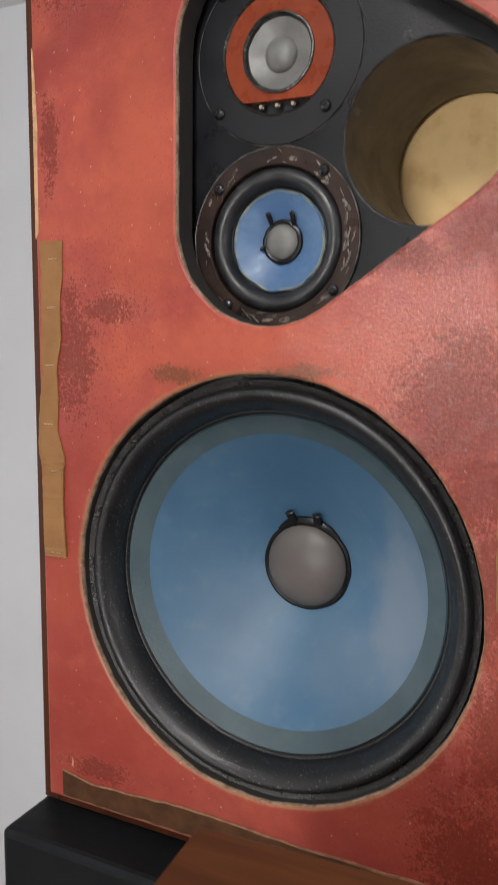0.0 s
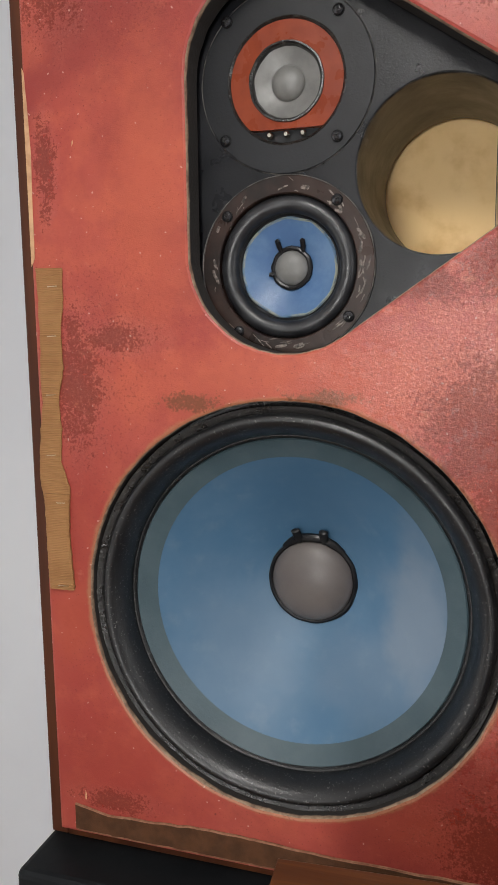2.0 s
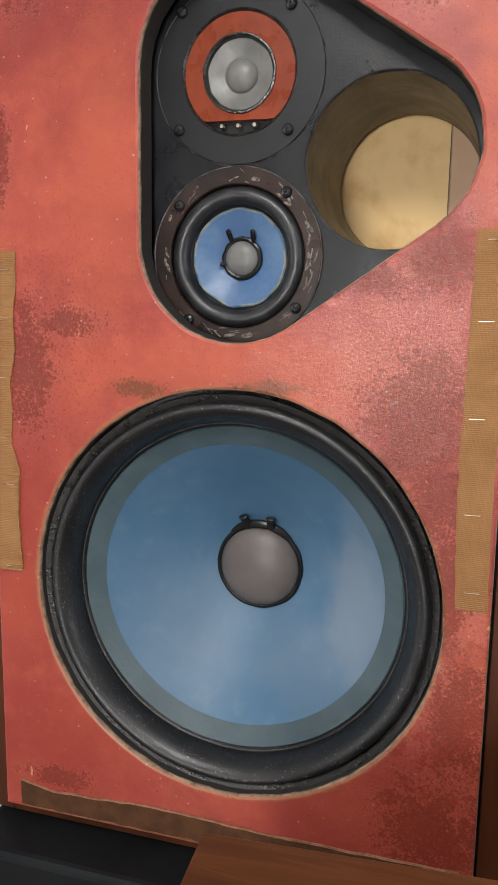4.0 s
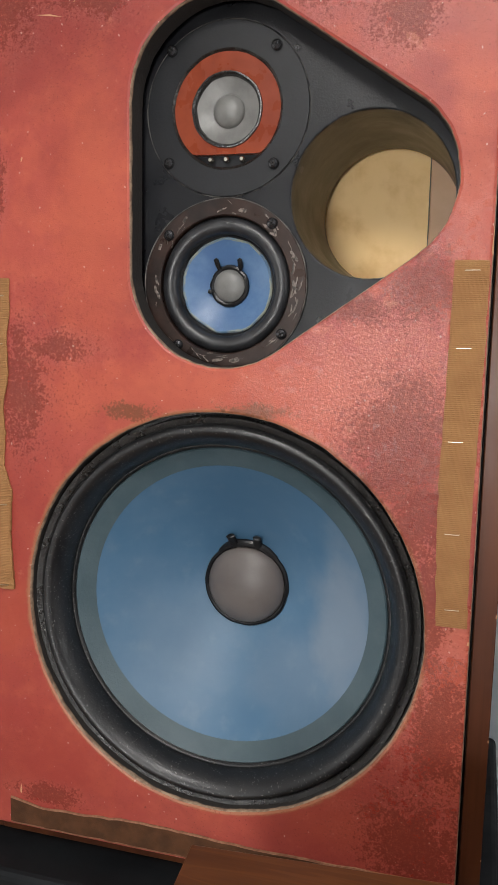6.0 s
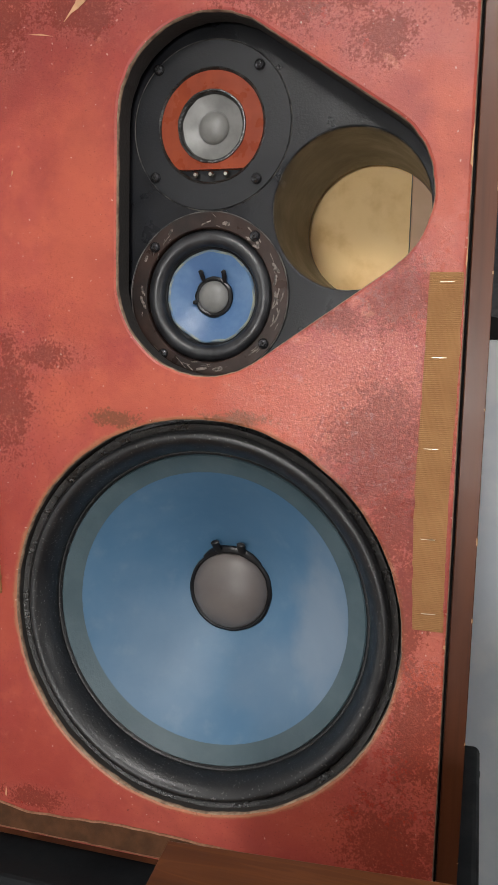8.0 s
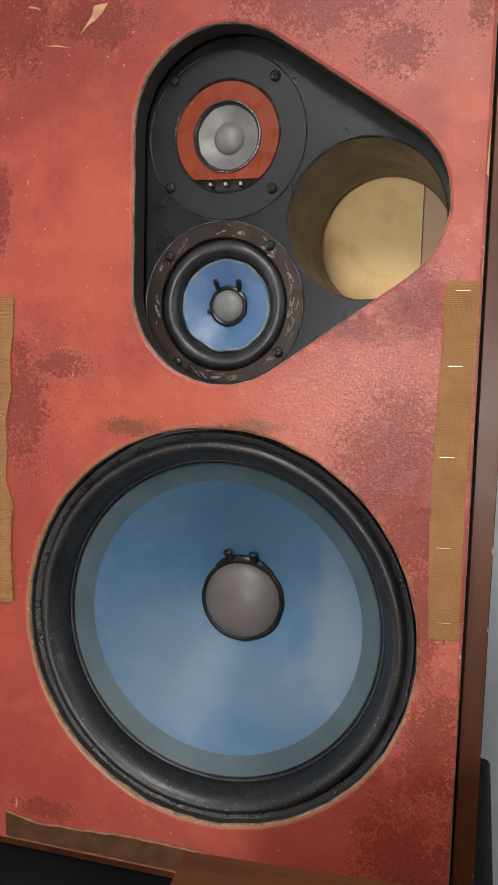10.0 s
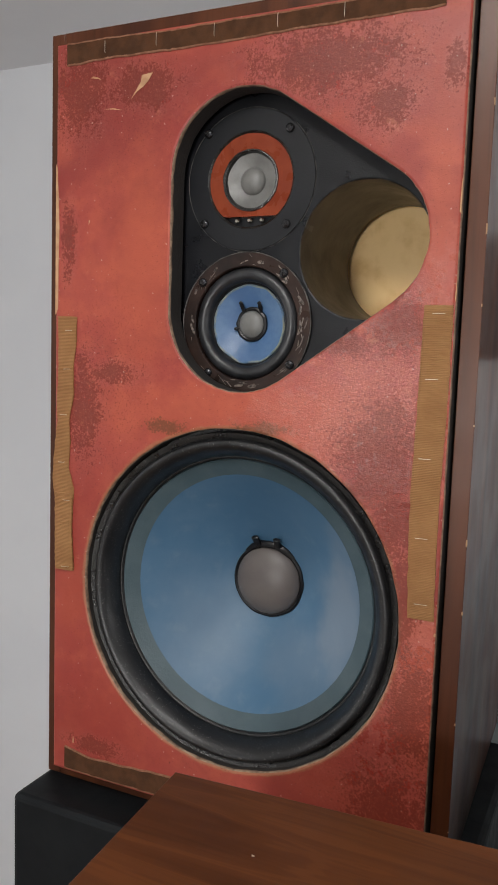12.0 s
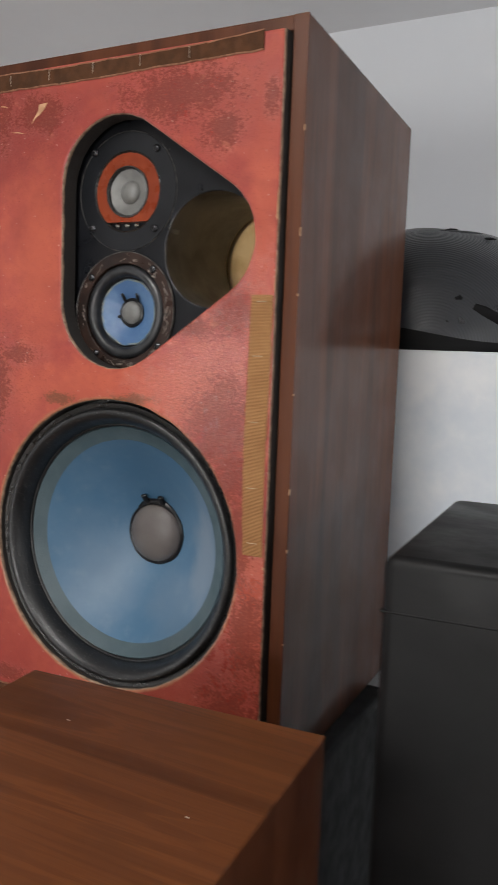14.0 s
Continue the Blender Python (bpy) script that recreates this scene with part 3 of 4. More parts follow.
MX, MZ, TX, TZ, PX, PZ, PR = 0.1768, 1.4206, 0.1765, 1.5368, 0.2757, 1.4788, 0.0535
PY = 0.0268
panel = sheet("driver_panel", [hull_pts(TRI, 0.006), ring_pts(PX, PZ, PR, 96, 0.0004, 3), ring_pts(MX, MZ, 0.049, 96), ring_pts(TX, TZ, 0.04, 96)],
              PY, PY + 0.018, PANEL_BLACK, WORN_BLACK, speaker, 0.0011, "black painted sub panel for the small drivers")
tube = part("port_tube", lathe(PX, PZ, [(PR - 0.0002, PY + 0.002), (PR - 0.0002, 0.147), (PR + 0.003, 0.147), (PR + 0.003, PY + 0.018)], 96), CARD, speaker, "open grey card bass port", True)

part("seam", box(0.3036, 0.3041, 0.1530, 0.1569, 1.405, 1.555), CARD, inner, "dark seam between the boards")

# woofer
woofer = part("woofer", lathe(WX, WZ, [(0.1368, 0.030), (0.1372, 0.0125), (0.1380, 0.0112), (0.1400, 0.0098), (0.1436, 0.0088), (0.1444, 0.0235), (0.158, 0.0235), (0.158, 0.032), (0.1368, 0.032)], 192, 0.0010),
              GASKET, speaker, "twelve inch woofer with blue cone", True)
roll = [(0.1402, 0.0140), (0.1394, 0.0118)]
for i in range(21):
    t = math.pi * i / 20
    roll.append((0.1304 + 0.0084 * math.cos(t), 0.0130 + 0.0132 * (1 - math.cos(t)) / 2 - 0.0122 * math.sin(t)))
for i in range(1, 8):
    t = math.pi * i / 8
    roll.append((0.1216 + 0.0013 * math.cos(t), 0.0262 - 0.0012 * math.sin(t) + 0.0006 * i / 8))
roll += [(0.1201, 0.0268), (0.1182, 0.0285), (0.1168, 0.0295)]
part("surround", lathe(WX, WZ, roll, 192, 0.0003, 3), RUBBER, woofer, "dusty black rolled surround", True)
part("cone_rim", lathe(WX, WZ, [(0.1196, 0.0272), (0.1186, 0.0262), (0.1052, 0.0338)], 128), SLATE, woofer, "slate grey coated cone rim", True)
prof = []
for i in range(17):
    k = i / 16
    prof.append((0.1056 - (0.1056 - 0.032) * k, 0.0334 + 0.0565 * (k ** 0.94) + 0.003 * math.sin(math.pi * k)))
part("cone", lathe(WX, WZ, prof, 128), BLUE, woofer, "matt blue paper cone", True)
CAPY = 0.012
dome = [(0.0322, 0.0775 + CAPY)] + [(0.0318 * math.cos(t), 0.0765 + CAPY - 0.0135 * math.sin(t)) for t in [math.pi / 2 * i / 12 for i in range(13)]]
dome[-1] = (0.0, dome[-1][1])
part("dust_cap", lathe(WX, WZ, dome, 72), CAP, woofer, "smooth taupe dust cap", True)
glue = []
for i in range(8):
    t = 2 * math.pi * i / 8
    glue.append((0.0329 + 0.0021 * math.cos(t), 0.0760 + CAPY + 0.0022 * math.sin(t)))
part("glue_ring", lathe(WX, WZ, glue + glue[:1], 72, 0.0007, 4), BLACK_GLUE, woofer, "glossy black adhesive ring", True)
for sx, lean in ((-0.0098, -0.9), (0.0098, 0.5)):
    x, y = WX + sx, CAPY
    part("lead_tab", blobs([(x, y + 0.0745, WZ + 0.0300), (x, y + 0.0722, WZ + 0.0335), (x + 0.0007 * lean, y + 0.0690, WZ + 0.0375), (x + 0.0016 * lean, y + 0.0662, WZ + 0.0412), (x + 0.0017 * lean, y + 0.0655, WZ + 0.0418)], 0.0036, 0.6, 10), BLACK_GLUE, woofer, "black lead terminal", True)
part("lead_bar", blobs([(WX - 0.0225, CAPY + 0.0755, WZ + 0.0255), (WX - 0.0165, CAPY + 0.0750, WZ + 0.0298), (WX - 0.009, CAPY + 0.0735, WZ + 0.0338), (WX, CAPY + 0.0730, WZ + 0.0345), (WX + 0.0095, CAPY + 0.0735, WZ + 0.0336), (WX + 0.0175, CAPY + 0.075, WZ + 0.0288), (WX + 0.0245, CAPY + 0.0755, WZ + 0.0232)], 0.0034, 0.8, 10), BLACK_GLUE, woofer, "black adhesive under the lead terminals", True)

# midrange
mid = part("midrange", lathe(MX, MZ, [(0.0462, PY + 0.004), (0.0468, PY - 0.0024), (0.0475, PY - 0.003), (0.0576, PY - 0.003), (0.0583, PY - 0.0022), (0.0584, PY - 0.0003), (0.0485, PY - 0.0003), (0.0462, PY + 0.004)], 96),
           FLANGE, speaker, "small midrange driver with glue-stained dark flange", True)
roll = [(0.032, PY + 0.0055), (0.0335, PY + 0.0062), (0.0347, PY + 0.0048)]
for i in range(11):
    t = math.pi * i / 10
    roll.append((0.0405 - 0.0056 * math.cos(t), PY + 0.0022 - 0.0058 * math.sin(t)))
roll += [(0.0472, PY + 0.001)]
part("surround", lathe(MX, MZ, roll, 96), GLOSS_RUBBER, mid, "shiny black rolled surround", True)
part("cone", lathe(MX, MZ, [(0.0320, PY + 0.0046), (0.030, PY + 0.0056), (0.022, PY + 0.0088), (0.0115, PY + 0.0135)], 72, 0.0003, 2), BLUE_MID, mid, "blue paper cone with frayed rim", True)
part("frayed_rim", lathe(MX, MZ, [(0.0329, PY + 0.0049), (0.0321, PY + 0.0041), (0.0310, PY + 0.0049)], 96, 0.0012, 9), FRAY_BLUE, mid, "pale frayed cone rim", True)
part("dust_cap", lathe(MX, MZ, [(0.0122, PY + 0.0125)] + [(0.0116 * math.cos(t), PY + 0.0112 - 0.0050 * math.sin(t)) for t in [math.pi / 2 * i / 8 for i in range(9)][:-1]] + [(0.0, PY + 0.0062)], 48), GREY_CONE, mid, "taupe dust cap", True)
glue = [(0.0127 + 0.0018 * math.cos(2 * math.pi * i / 8), PY + 0.0112 + 0.0016 * math.sin(2 * math.pi * i / 8)) for i in range(8)]
part("glue_ring", lathe(MX, MZ, glue + glue[:1], 48, 0.0007, 1), BLACK_GLUE, mid, "black adhesive ring", True)
for sx, dx in ((-0.0070, -0.0016), (0.0082, 0.0003)):
    part("lead_tab", blobs([(MX + sx, PY + 0.0095, MZ + 0.0105), (MX + sx + dx * 0.6, PY + 0.0085, MZ + 0.0138), (MX + sx + dx, PY + 0.0068, MZ + 0.0168), (MX + sx + dx * 1.5, PY + 0.0063, MZ + 0.0182)], 0.0018, 0.6), BLACK_GLUE, mid, "", True)
    part("lead_tip", blobs([(MX + sx + dx - 0.0016, PY + 0.0062, MZ + 0.0172), (MX + sx + dx, PY + 0.0058, MZ + 0.0180), (MX + sx + dx + 0.0016, PY + 0.0062, MZ + 0.0174)], 0.0012, 0.6), BLACK_GLUE, mid, "", True)
part("lead_tab", blobs([(MX - 0.0118, PY + 0.0100, MZ - 0.003), (MX - 0.0138, PY + 0.0092, MZ - 0.0042), (MX - 0.0152, PY + 0.0085, MZ - 0.0040)], 0.0018, 0.8), BLACK_GLUE, mid, "", True)
part("rim_line", lathe(MX, MZ, [(0.0580, PY - 0.0029), (0.0585, PY - 0.0031), (0.0588, PY - 0.0020)], 96, 0.0003, 5), WORN_BLACK, mid, "worn pale flange rim", True)
# smears of old glue on the flange
rnd = random.Random(5)
for lo, hi, count in ((112, 150, 9), (60, 95, 5), (12, 52, 10), (-32, 12, 13), (-120, -75, 12), (-60, -38, 4), (165, 225, 5)):
    for k in range(count):
        a0 = rnd.uniform(lo, hi)
        a1, rr, w = a0 + rnd.uniform(3, 11), rnd.uniform(0.0478, 0.0545), rnd.choice((0.0002, 0.0003, 0.0005, 0.0010))
        dr = rnd.uniform(-0.003, 0.003)
        pts = [(MX + (rr + dr * q / 7 + 0.0005 * noise.noise((q * 0.9, a0, 0))) * math.cos(radians(a0 + (a1 - a0) * q / 7)), PY - 0.0030,
                MZ + (rr + dr * q / 7 + 0.0006 * noise.noise((q, a1, 3))) * math.sin(radians(a0 + (a1 - a0) * q / 7))) for q in range(8)]
        part("glue_smear", blobs(pts, w, 0.3, 6), GLUE, mid, "pale dried glue smear", True)

# tweeter
tw = part("tweeter", lathe(TX, TZ, [(0.0385, PY + 0.006), (0.0386, PY - 0.0005), (0.0389, PY - 0.0008), (0.0565, PY - 0.0008), (0.0568, PY - 0.0005), (0.0569, PY - 0.0002), (0.0395, PY - 0.0002)], 96),
          PLATE_BLACK, speaker, "tweeter with orange ring and grey cone", True)


def chord_ring(cx, cz, r_out, r_in, cut, y0, y1, n=72):
    """A flat ring with its lower side cut straight at a height under the middle."""
    bm = bmesh.new()
    rows = []
    for i in range(n):
        t = 2 * math.pi * i / n
        c, s = math.cos(t), math.sin(t)
        ro = r_out if r_out * s > -cut else min(r_out, cut / -s)
        rows.append([bm.verts.new((cx + ro * c, y1, cz + ro * s)), bm.verts.new((cx + ro * c, y0, cz + ro * s)),
                     bm.verts.new((cx + r_in * c, y0, cz + r_in * s)), bm.verts.new((cx + r_in * c, y1, cz + r_in * s))])
    for i in range(n):
        a, b = rows[i], rows[(i + 1) % n]
        for k in range(3):
            bm.faces.new((a[k], a[k + 1], b[k + 1], b[k]))
    bmesh.ops.recalc_face_normals(bm, faces=bm.faces[:])
    return bm


part("rim_line", lathe(TX, TZ, [(0.0569, PY - 0.0001), (0.0572, PY - 0.0008), (0.0576, PY - 0.0001)], 96, 0.0002), WORN_BLACK, tw, "worn pale rim line", True)
part("well", lathe(TX, TZ, [(0.0388, PY - 0.0005), (0.0386, PY + 0.006), (0.0, PY + 0.006)], 72), PLATE_BLACK, tw)
part("ring", chord_ring(TX, TZ, 0.0372, 0.0236, 0.0288, PY + 0.0002, PY + 0.0055), ORANGE, tw, "glossy orange ring with flat lower side")
part("bezel", lathe(TX, TZ, [(0.0250, PY + 0.0003), (0.0246, PY - 0.0010), (0.0236, PY - 0.0012), (0.0226, PY - 0.0002), (0.0214, PY + 0.0035)], 96, 0.0004), BEZEL, tw, "shiny black inner rim", True)
part("cone", lathe(TX, TZ, [(0.0221, PY + 0.0022), (0.018, PY + 0.0038), (0.011, PY + 0.0056)], 72), GREY_CONE, tw, "grey tweeter cone", True)
part("dome", lathe(TX, TZ, [(0.0112 * math.cos(t), PY + 0.0058 - 0.0062 * math.sin(t)) for t in [math.pi / 2 * i / 8 for i in range(8)]] + [(0.0, PY - 0.0004)], 48), GREY_CONE, tw, "grey centre dome", True)
part("wet_rim", lathe(TX, TZ, [(0.0372, PY + 0.0004), (0.0378, PY - 0.0006), (0.0386, PY - 0.0013), (0.0392, PY - 0.0008)], 96, 0.0004, 7), BEZEL, tw, "glossy black lip round the orange ring", True)
for dx in (-0.0115, -0.0003, 0.0108):
    part("terminal", lathe(TX + dx, TZ - 0.0322, [(0.0, PY - 0.0006), (0.0012, PY - 0.0006), (0.0021, PY + 0.0008), (0.0021, PY + 0.004)], 16), BRASS, tw, "tinned solder terminal", True)

# screws that hold the two small drivers
for x, z, y in ((0.1375, 1.576, PY - 0.0012), (0.2105, 1.575, PY - 0.0012), (0.1355, 1.503, PY - 0.0012), (0.2100, 1.5005, PY - 0.0012),
                (0.1365, 1.4545, PY - 0.003), (0.2105, 1.4615, PY - 0.003), (0.1435, 1.379, PY - 0.003), (0.2185, 1.388, PY - 0.003)):
    sc = part("screw", lathe(x, z, [(0.0, y - 0.0027), (0.0015, y - 0.0026), (0.0030, y - 0.0018), (0.0038, y - 0.0006), (0.0039, y + 0.0003)], 20), SCREW, speaker, "black round-head screw", True)
    turn = 37 * x * z * 1000
    # two black bars stand in for the shaded cross recess
    for q in (0, 90):
        slot = box(-0.0019, 0.0019, y - 0.0029, y - 0.0020, -0.00045, 0.00045)
        bmesh.ops.rotate(slot, cent=(0, 0, 0), matrix=Matrix.Rotation(radians(q + turn), 3, "Y"), verts=slot.verts[:])
        bmesh.ops.translate(slot, vec=(x, 0, z), verts=slot.verts[:])
        part("slot", slot, VOID, sc)


# stapled strips of woven tape
def strip(rail, seed, lift=0.0012, n=110, lo=-0.0002, ragged=0.0004):
    """A thin strip on the face of the baffle; rail: stations (k, x, z, half width) along its middle, k from 0 to 1."""
    bm = bmesh.new()
    rows = []
    ks = [r[0] for r in rail]

    def at(k):
        k = min(max(k, 0), 1)
        i = max(q for q in range(len(ks)) if ks[q] <= k)
        i = min(i, len(ks) - 2)
        u = (k - ks[i]) / (ks[i + 1] - ks[i])
        u = u * u * (3 - 2 * u)
        return [rail[i][c] + (rail[i + 1][c] - rail[i][c]) * u for c in (1, 2, 3)]

    d = Vector((rail[-1][1] - rail[0][1], rail[-1][2] - rail[0][2])).normalized()
    s = Vector((-d.y, d.x))
    for i in range(n + 1):
        k = i / n
        x, z, half = at(k)
        c = Vector((x, z))
        w1 = half + ragged * noise.noise((k * 30, seed + 5, 0)) * 2
        w2 = half + ragged * noise.noise((k * 30, seed + 9, 0)) * 2
        h = lift + 0.0010 * abs(noise.noise((k * 9 + seed, 3, 1)))
        row = []
        for q, y in ((w1, lo), (w1, -h * 0.7), (w1 - 0.0013, -h), (0, -h), (0.0013 - w2, -h), (-w2, -h * 0.7), (-w2, lo)):
            p = c + s * q
            row.append(bm.verts.new((p.x, y, p.y)))
        rows.append(row)
    for p, q in zip(rows, rows[1:]):
        for k in range(6):
            f = bm.faces.new((p[k], p[k + 1], q[k + 1], q[k]))
            f.material_index = 1 if k in (0, 1, 4, 5) else 0
    bm.faces.new(rows[0])
    bm.faces.new(rows[-1][::-1])
    bmesh.ops.recalc_face_normals(bm, faces=bm.faces[:])
    return bm


def staple(x, z, parent, width, tilt=0.0, y=-0.0026):
    c, s = math.cos(tilt) * width / 2, math.sin(tilt) * width / 2
    part("staple", blobs([(x - c, y + 0.002, z - s), (x - c * 0.9, y, z - s * 0.9), (x + c * 0.9, y, z + s * 0.9), (x + c, y + 0.002, z + s)], 0.00024, 1, 6), STEEL, parent, "bright wire staple")


tr = part("tape_strip", strip([(0, 0.3420, 1.435, 0.0104), (0.28, 0.3415, 1.370, 0.0108), (0.42, 0.3408, 1.338, 0.0108), (0.58, 0.3398, 1.300, 0.0108), (0.8, 0.3402, 1.250, 0.0104), (1, 0.3418, 1.2035, 0.0099)], 1.0), TAPE, speaker, "brown woven tape strip stapled to the baffle")
tr.data.materials.append(TAPE)
for x, z in ((0.3425, 1.429), (0.340, 1.382), (0.338, 1.324), (0.339, 1.265), (0.3415, 1.2155)):
    staple(x, z, tr, 0.0095, 0.02)
tl = part("tape_strip", strip([(0, 0.0140, 1.4235, 0.0102), (0.14, 0.0140, 1.400, 0.0098), (0.28, 0.0128, 1.377, 0.0082), (0.42, 0.0125, 1.354, 0.0092), (0.55, 0.0105, 1.332, 0.0064), (0.68, 0.0100, 1.311, 0.0085), (0.82, 0.0080, 1.288, 0.0088), (0.93, 0.0110, 1.270, 0.0115), (1, 0.0120, 1.258, 0.0100)], 6.4), TAPE, speaker, "wavy brown woven tape strip")
tl.data.materials.append(TAPE)
for x, z in ((0.0165, 1.411), (0.0145, 1.377), (0.0115, 1.336), (0.0095, 1.293)):
    staple(x, z, tl, 0.007, 0.05)
tl2 = part("tape_strip", strip([(0, 0.0125, 1.265, 0.0100), (0.4, 0.0118, 1.237, 0.0092), (1, 0.0132, 1.194, 0.0102)], 3.3, 0.0028, lo=-0.0004), TAPE, speaker, "short brown woven tape strip overlapping another")
tl2.data.materials.append(TAPE)
staple(0.0165, 1.259, tl2, 0.007, 0.03, -0.0044)
staple(0.0155, 1.1975, tl2, 0.008, 0.03, -0.0044)
tt = part("tape_strip", strip([(0, 0.012, 1.6447, 0.0092), (0.14, 0.055, 1.6457, 0.0086), (0.33, 0.115, 1.6442, 0.0080), (0.5, 0.170, 1.6446, 0.0082), (0.67, 0.226, 1.6452, 0.0072), (0.83, 0.279, 1.6456, 0.0074), (1, 0.335, 1.6474, 0.0086)], 8.1, n=200), TAPE_DARK, speaker, "dark brown cloth tape strip along the top")
tt.data.materials.append(FRAY)
for x in (0.052, 0.102, 0.155, 0.209, 0.262):
    staple(x, 1.6465, tt, 0.010, math.pi / 2)
tb = part("tape_strip", strip([(0, 0.015, 1.0135, 0.0108), (0.09, 0.044, 1.0108, 0.0086), (0.25, 0.099, 1.0125, 0.0100), (0.33, 0.121, 1.0132, 0.0106), (0.43, 0.156, 1.0130, 0.0102), (0.6, 0.213, 1.0118, 0.0090), (1, 0.345, 1.012, 0.010)], 2.2, n=200), TAPE_DARK, speaker, "dusty dark brown cloth tape strip along the bottom")
tb.data.materials.append(FRAY)

# bare spots where the paint is gone
def flake(pts, y=-0.0004):
    bm = bmesh.new()
    f = bm.faces.new([bm.verts.new((x, y, z)) for x, z in pts])
    ex = bmesh.ops.extrude_face_region(bm, geom=[f])
    for v in ex["geom"]:
        if isinstance(v, bmesh.types.BMVert):
            v.co.y = 0.0003
    bmesh.ops.recalc_face_normals(bm, faces=bm.faces[:])
    return bm


for pts in ([(0.0775, 1.603), (0.0835, 1.6085), (0.0885, 1.611), (0.0935, 1.615), (0.098, 1.6215), (0.092, 1.621), (0.0875, 1.6205), (0.0865, 1.615), (0.082, 1.609)],
            [(0.036, 1.6235), (0.042, 1.6225), (0.047, 1.6212), (0.044, 1.6232), (0.039, 1.6245)],
            [(0.050, 1.597), (0.058, 1.5960), (0.069, 1.5945), (0.06, 1.5968)],
            [(0.0355, 1.5025), (0.0365, 1.504), (0.0368, 1.506), (0.0358, 1.5055)],
            [(0.0232, 1.0295), (0.0245, 1.0285), (0.0248, 1.0325), (0.024, 1.036)],
            [(0.0003, 1.425), (0.0032, 1.43), (0.0035, 1.47), (0.0042, 1.50), (0.003, 1.53), (0.0015, 1.552), (0.0003, 1.555)],
            [(0.3525, 1.50), (0.3538, 1.498), (0.3538, 1.525), (0.353, 1.52)], [(0.3528, 1.44), (0.3538, 1.437), (0.3538, 1.456)],
            [(0.352, 1.1925), (0.3536, 1.192), (0.3536, 1.1945), (0.3525, 1.1945)]):
    part("paint_chip", flake(pts), TAN_CHIP, baffle, "pale bare wood chip")

for k in range(8):
    zc = SZ0 + 0.05 + (SZ1 - SZ0 - 0.09) * ((k * 0.381966) % 1.0)
    h = 0.0006 + 0.0055 * abs(noise.noise((k * 1.7, 2.0, 5.0)))
    part("edge_chip", box(SX1 - 0.0006, SX1 + 0.0006, SY0 - 0.0014, SY0 + 0.0002, zc - h, zc + h, 0.0004, 1), TAN_CHIP, side, "pale worn chip in the edge")
for k in range(6):
    zc = 1.04 + 0.58 * ((k * 0.618034 + 0.13) % 1.0)
    h = 0.0015 + 0.006 * abs(noise.noise((k * 2.3, 7.0, 1.0)))
    part("edge_chip", box(BW - 0.0026, BW - 0.0012, 0.0003, 0.0016, zc - h, zc + h, 0.0003, 1), TAN_CHIP, baffle, "pale worn chip in the edge")

# ---- black cabinet under the loudspeaker ----
stand = thing("black_cabinet", (0.185, 0.13, FLOOR), "black painted box cabinet standing under the loudspeaker", "cabinet")
body = part("body", box(-0.0175, 0.3865, -0.036, 0.292, FLOOR, SZ0, 0.006, 3), BLACK_BOX, stand)
part("screw", lathe(0, 0, [(0, -0.001), (0.003, -0.001), (0.004, 0.0004)], 16), SCREW, body, "dark recessed screw")
body.children[0].matrix_basis = pose(0.3868, 0.278, 0.962, 0, 0, 90)

# ---- low wooden cabinet in front ----
ANG = radians(4.2)
wood_box = thing("wooden_cabinet", (0.34, -0.29, FLOOR), "low walnut cabinet with a worn veneered top", "cabinet")


def turned(bm, cx, cy, ang):
    bmesh.ops.rotate(bm, cent=(cx, cy, 0), matrix=Matrix.Rotation(ang, 3, "Z"), verts=bm.verts[:])
    return bm


WX0, WX1, WY0, WY1, WTOP = 0.2165, 0.468, -0.47, -0.142, 1.1185
part("body", turned(box(WX0 + 0.0006, WX1 - 0.0006, WY0 + 0.001, WY1 - 0.0006, FLOOR, WTOP - 0.0026, 0.0004), WX0, WY1, ANG), WALNUT_TRIM, wood_box)
part("top", turned(box(WX0, WX1, WY0, WY1, WTOP - 0.0025, WTOP, 0.0006), WX0, WY1, ANG), WALNUT_TOP, wood_box, "figured walnut veneer top")
part("white_speck", box(0.4368, 0.4384, -0.2603, -0.2593, WTOP - 0.0003, WTOP + 0.0004), SPECK, wood_box, "small pale paint speck")
part("white_speck", box(0.2998, 0.3014, -0.2, -0.1992, WTOP - 0.0003, WTOP + 0.0004), SPECK, wood_box, "small pale paint speck")

# ---- tall black box beside ----
tall = thing("black_box", (0.62, 0.03, FLOOR), "tall black vinyl covered box with soft rounded edges", "box")
body = part("body", turned(box(0.496, 0.745, -0.105, 0.166, FLOOR, 1.2485, 0.009, 6), 0.496, -0.105, radians(3.5)), BLACK_VINYL, tall, "", True)
part("seam", turned(box(0.4956, 0.7454, -0.1054, 0.1664, 1.2080, 1.2100, 0.0008, 2), 0.496, -0.105, radians(3.5)), BLACK_VINYL, body, "faint raised seam under the top")

# ---- helmet on the low wall ----
HX, HY, HZ, HR, HH = 0.345, 0.549, 1.3975, 0.174, 0.172
helmet = thing("helmet", (HX, HY, HZ), "black ribbed hard-shell helmet lying on the low wall", "helmet")


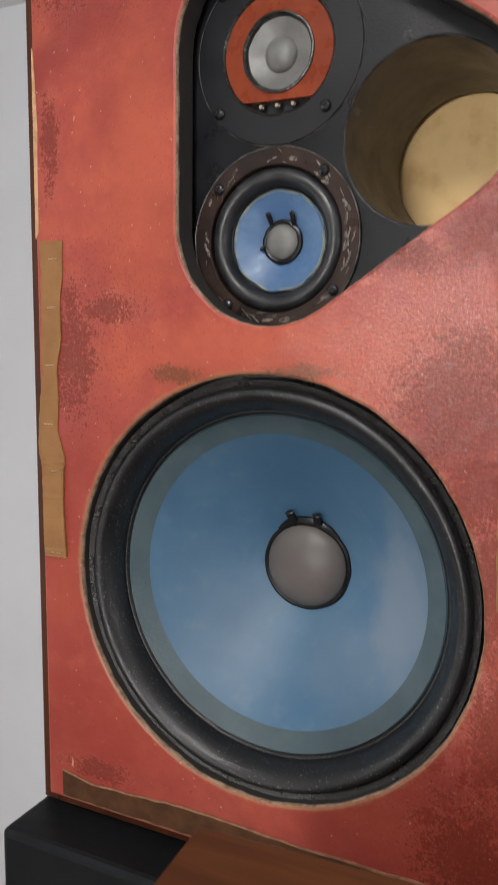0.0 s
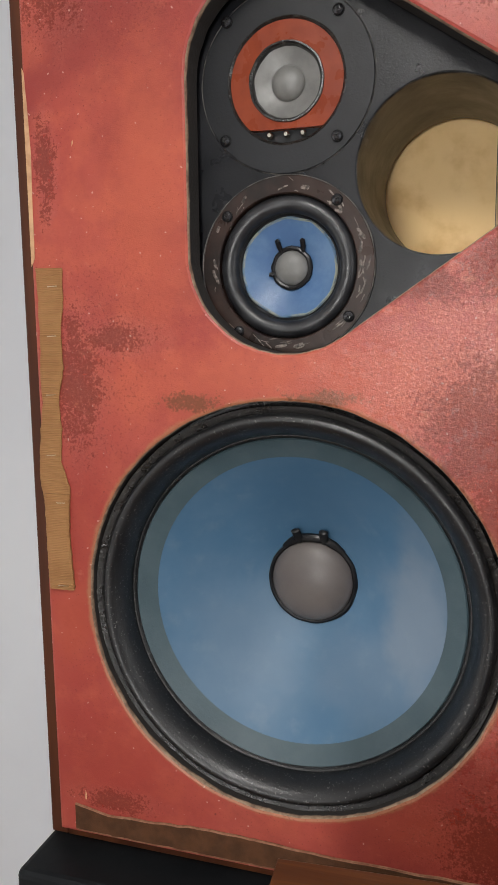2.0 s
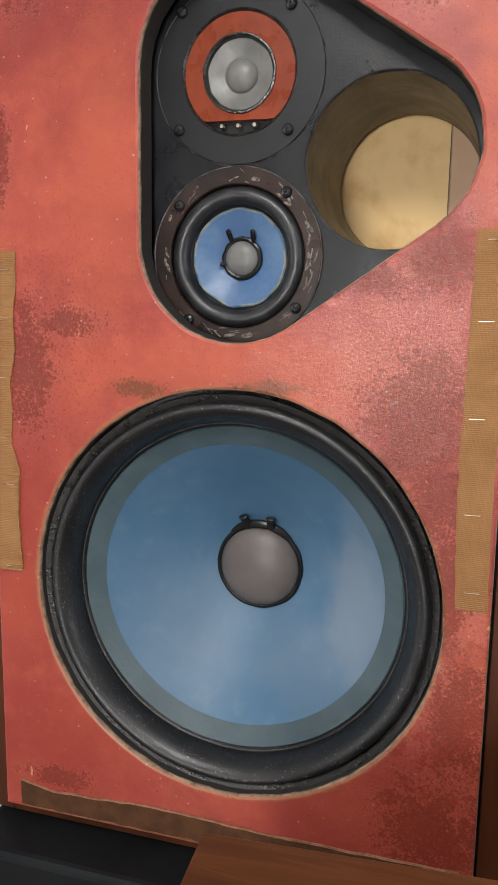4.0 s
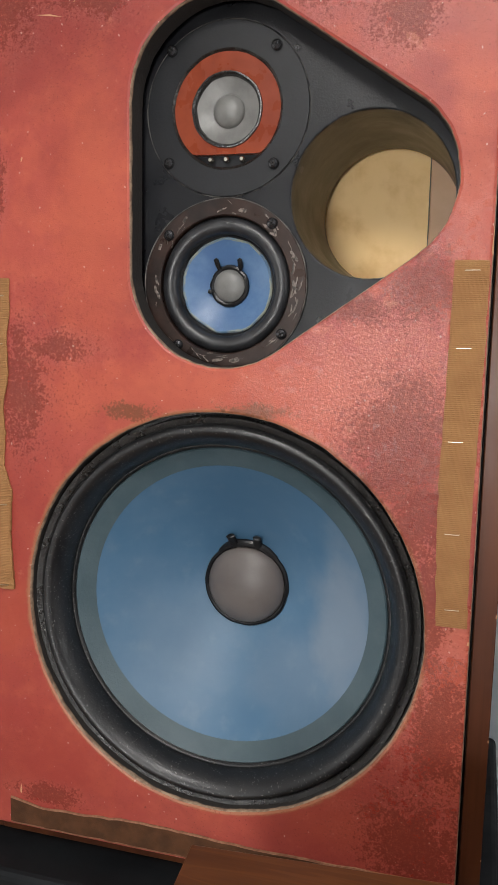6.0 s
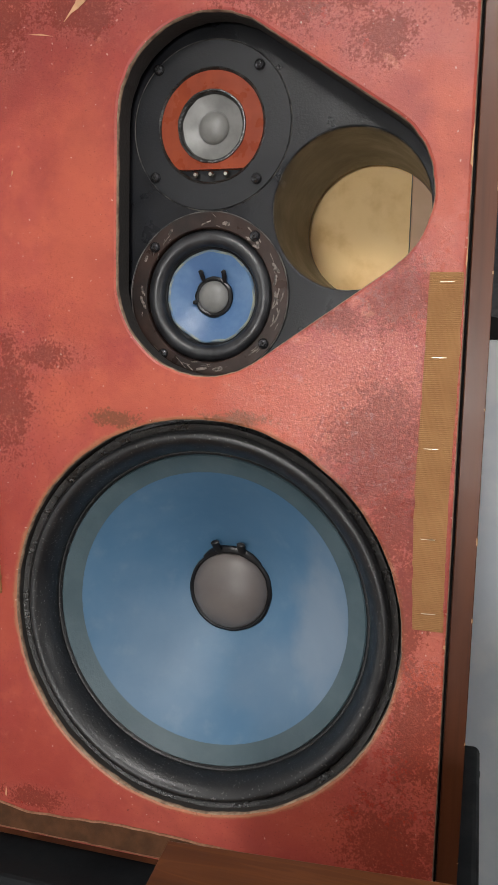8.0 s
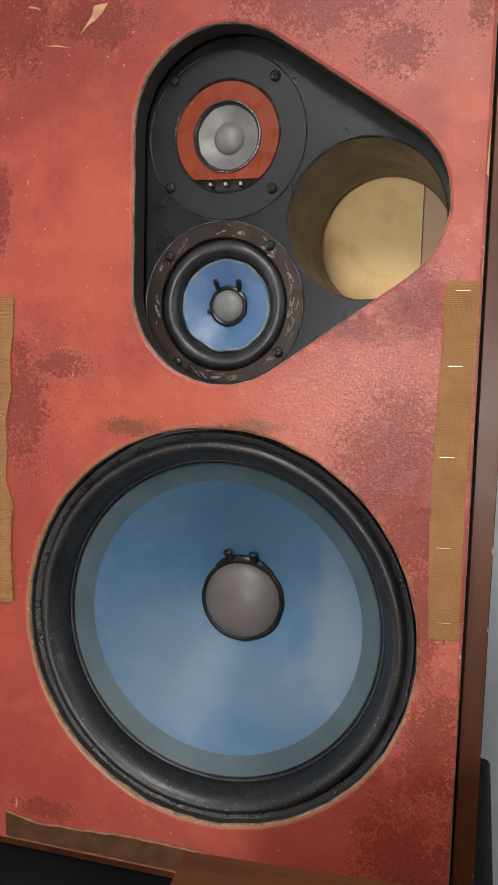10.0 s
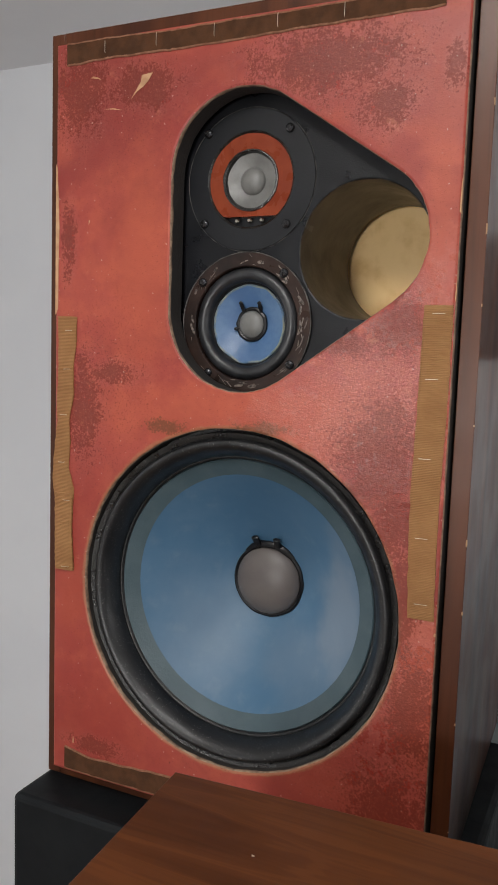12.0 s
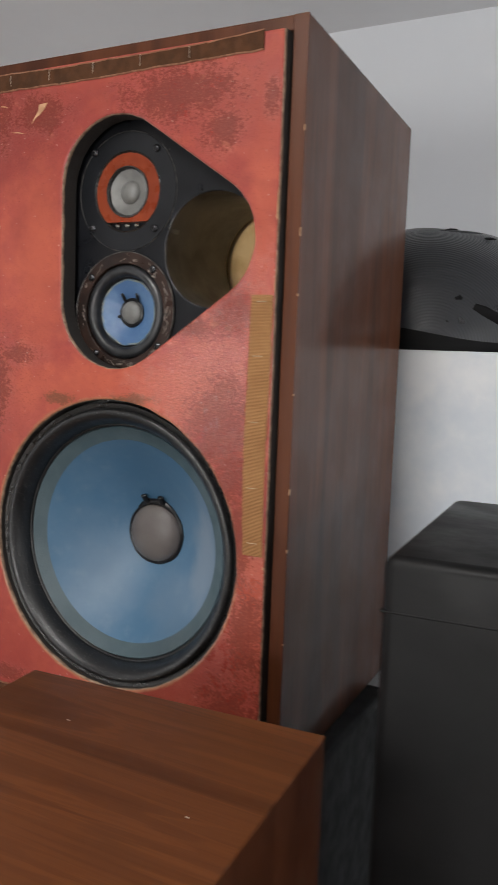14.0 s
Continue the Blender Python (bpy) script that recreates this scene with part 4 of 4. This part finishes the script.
def dome_bm(r, h, z0, n=72, m=28):
    bm = bmesh.new()
    rings = []
    for j in range(m):
        t = math.pi / 2 * j / (m - 1) * 0.999
        rr, zz = r * math.cos(t) ** 0.85, h * math.sin(t)
        ring = []
        for i in range(n):
            a = 2 * math.pi * i / n
            lift = (0.016 + 0.010 * math.sin(3 * a + 0.9)) * (1 - j / (m - 1))
            ring.append(bm.verts.new((HX + rr * math.cos(a), HY + rr * math.sin(a), z0 + zz + lift)))
        rings.append(ring)
    for a, b in zip(rings, rings[1:]):
        for i in range(n):
            bm.faces.new((a[i], a[(i + 1) % n], b[(i + 1) % n], b[i]))
    bm.faces.new(rings[-1])
    return bm


shell = part("shell", dome_bm(HR, HH, HZ), SHELL, helmet, "satin black shell with fine ridges", True)
bm = bmesh.new()
inner, outer = [], []
for i in range(72):
    a = 2 * math.pi * i / 72
    lift = 0.016 + 0.010 * math.sin(3 * a + 0.9)
    outer.append(bm.verts.new((HX + (HR + 0.0025) * math.cos(a), HY + (HR + 0.0025) * math.sin(a), HZ + lift + 0.006)))
    inner.append(bm.verts.new((HX + (HR + 0.001) * math.cos(a), HY + (HR + 0.001) * math.sin(a), HZ)))
for i in range(72):
    bm.faces.new((inner[i], inner[(i + 1) % 72], outer[(i + 1) % 72], outer[i]))
part("rim_trim", bm, TRIM_BLACK, helmet, "matt black rubber rim", True)


def on_dome(a, t, out=0.0):
    rr, zz = (HR + out) * math.cos(t) ** 0.85, (HH + out) * math.sin(t)
    return (HX + rr * math.cos(a), HY + rr * math.sin(a), HZ + zz + 0.006 * (1 - t / 1.57))


part("strap", blobs([on_dome(radians(-58 + 4 * k), 0.30 - 0.035 * k, 0.001) for k in range(9)], 0.0075, 0.25, 10), TRIM_BLACK, helmet, "dark strap across the shell", True)
part("crest_ridge", blobs([on_dome(radians(-165 + 6 * k), 1.20, 0.0002) for k in range(27)], 0.0022, 0.6, 8), SHELL, helmet, "raised panel edge along the crown", True)
for a, t in ((-105, 1.18), (-62, 1.22), (-30, 1.05)):
    part("vent", blobs([on_dome(radians(a + 5 * k), t, 0.0005) for k in range(-1, 3)], 0.0035, 0.4, 8), TRIM_BLACK, helmet, "small dark vent slot", True)
part("rivet", blobs([on_dome(radians(-66), 0.36, 0.0005), on_dome(radians(-64), 0.37, 0.002), on_dome(radians(-63), 0.36, 0.0005)], 0.003, 0.6, 8), TRIM_BLACK, helmet, "dark rivet")
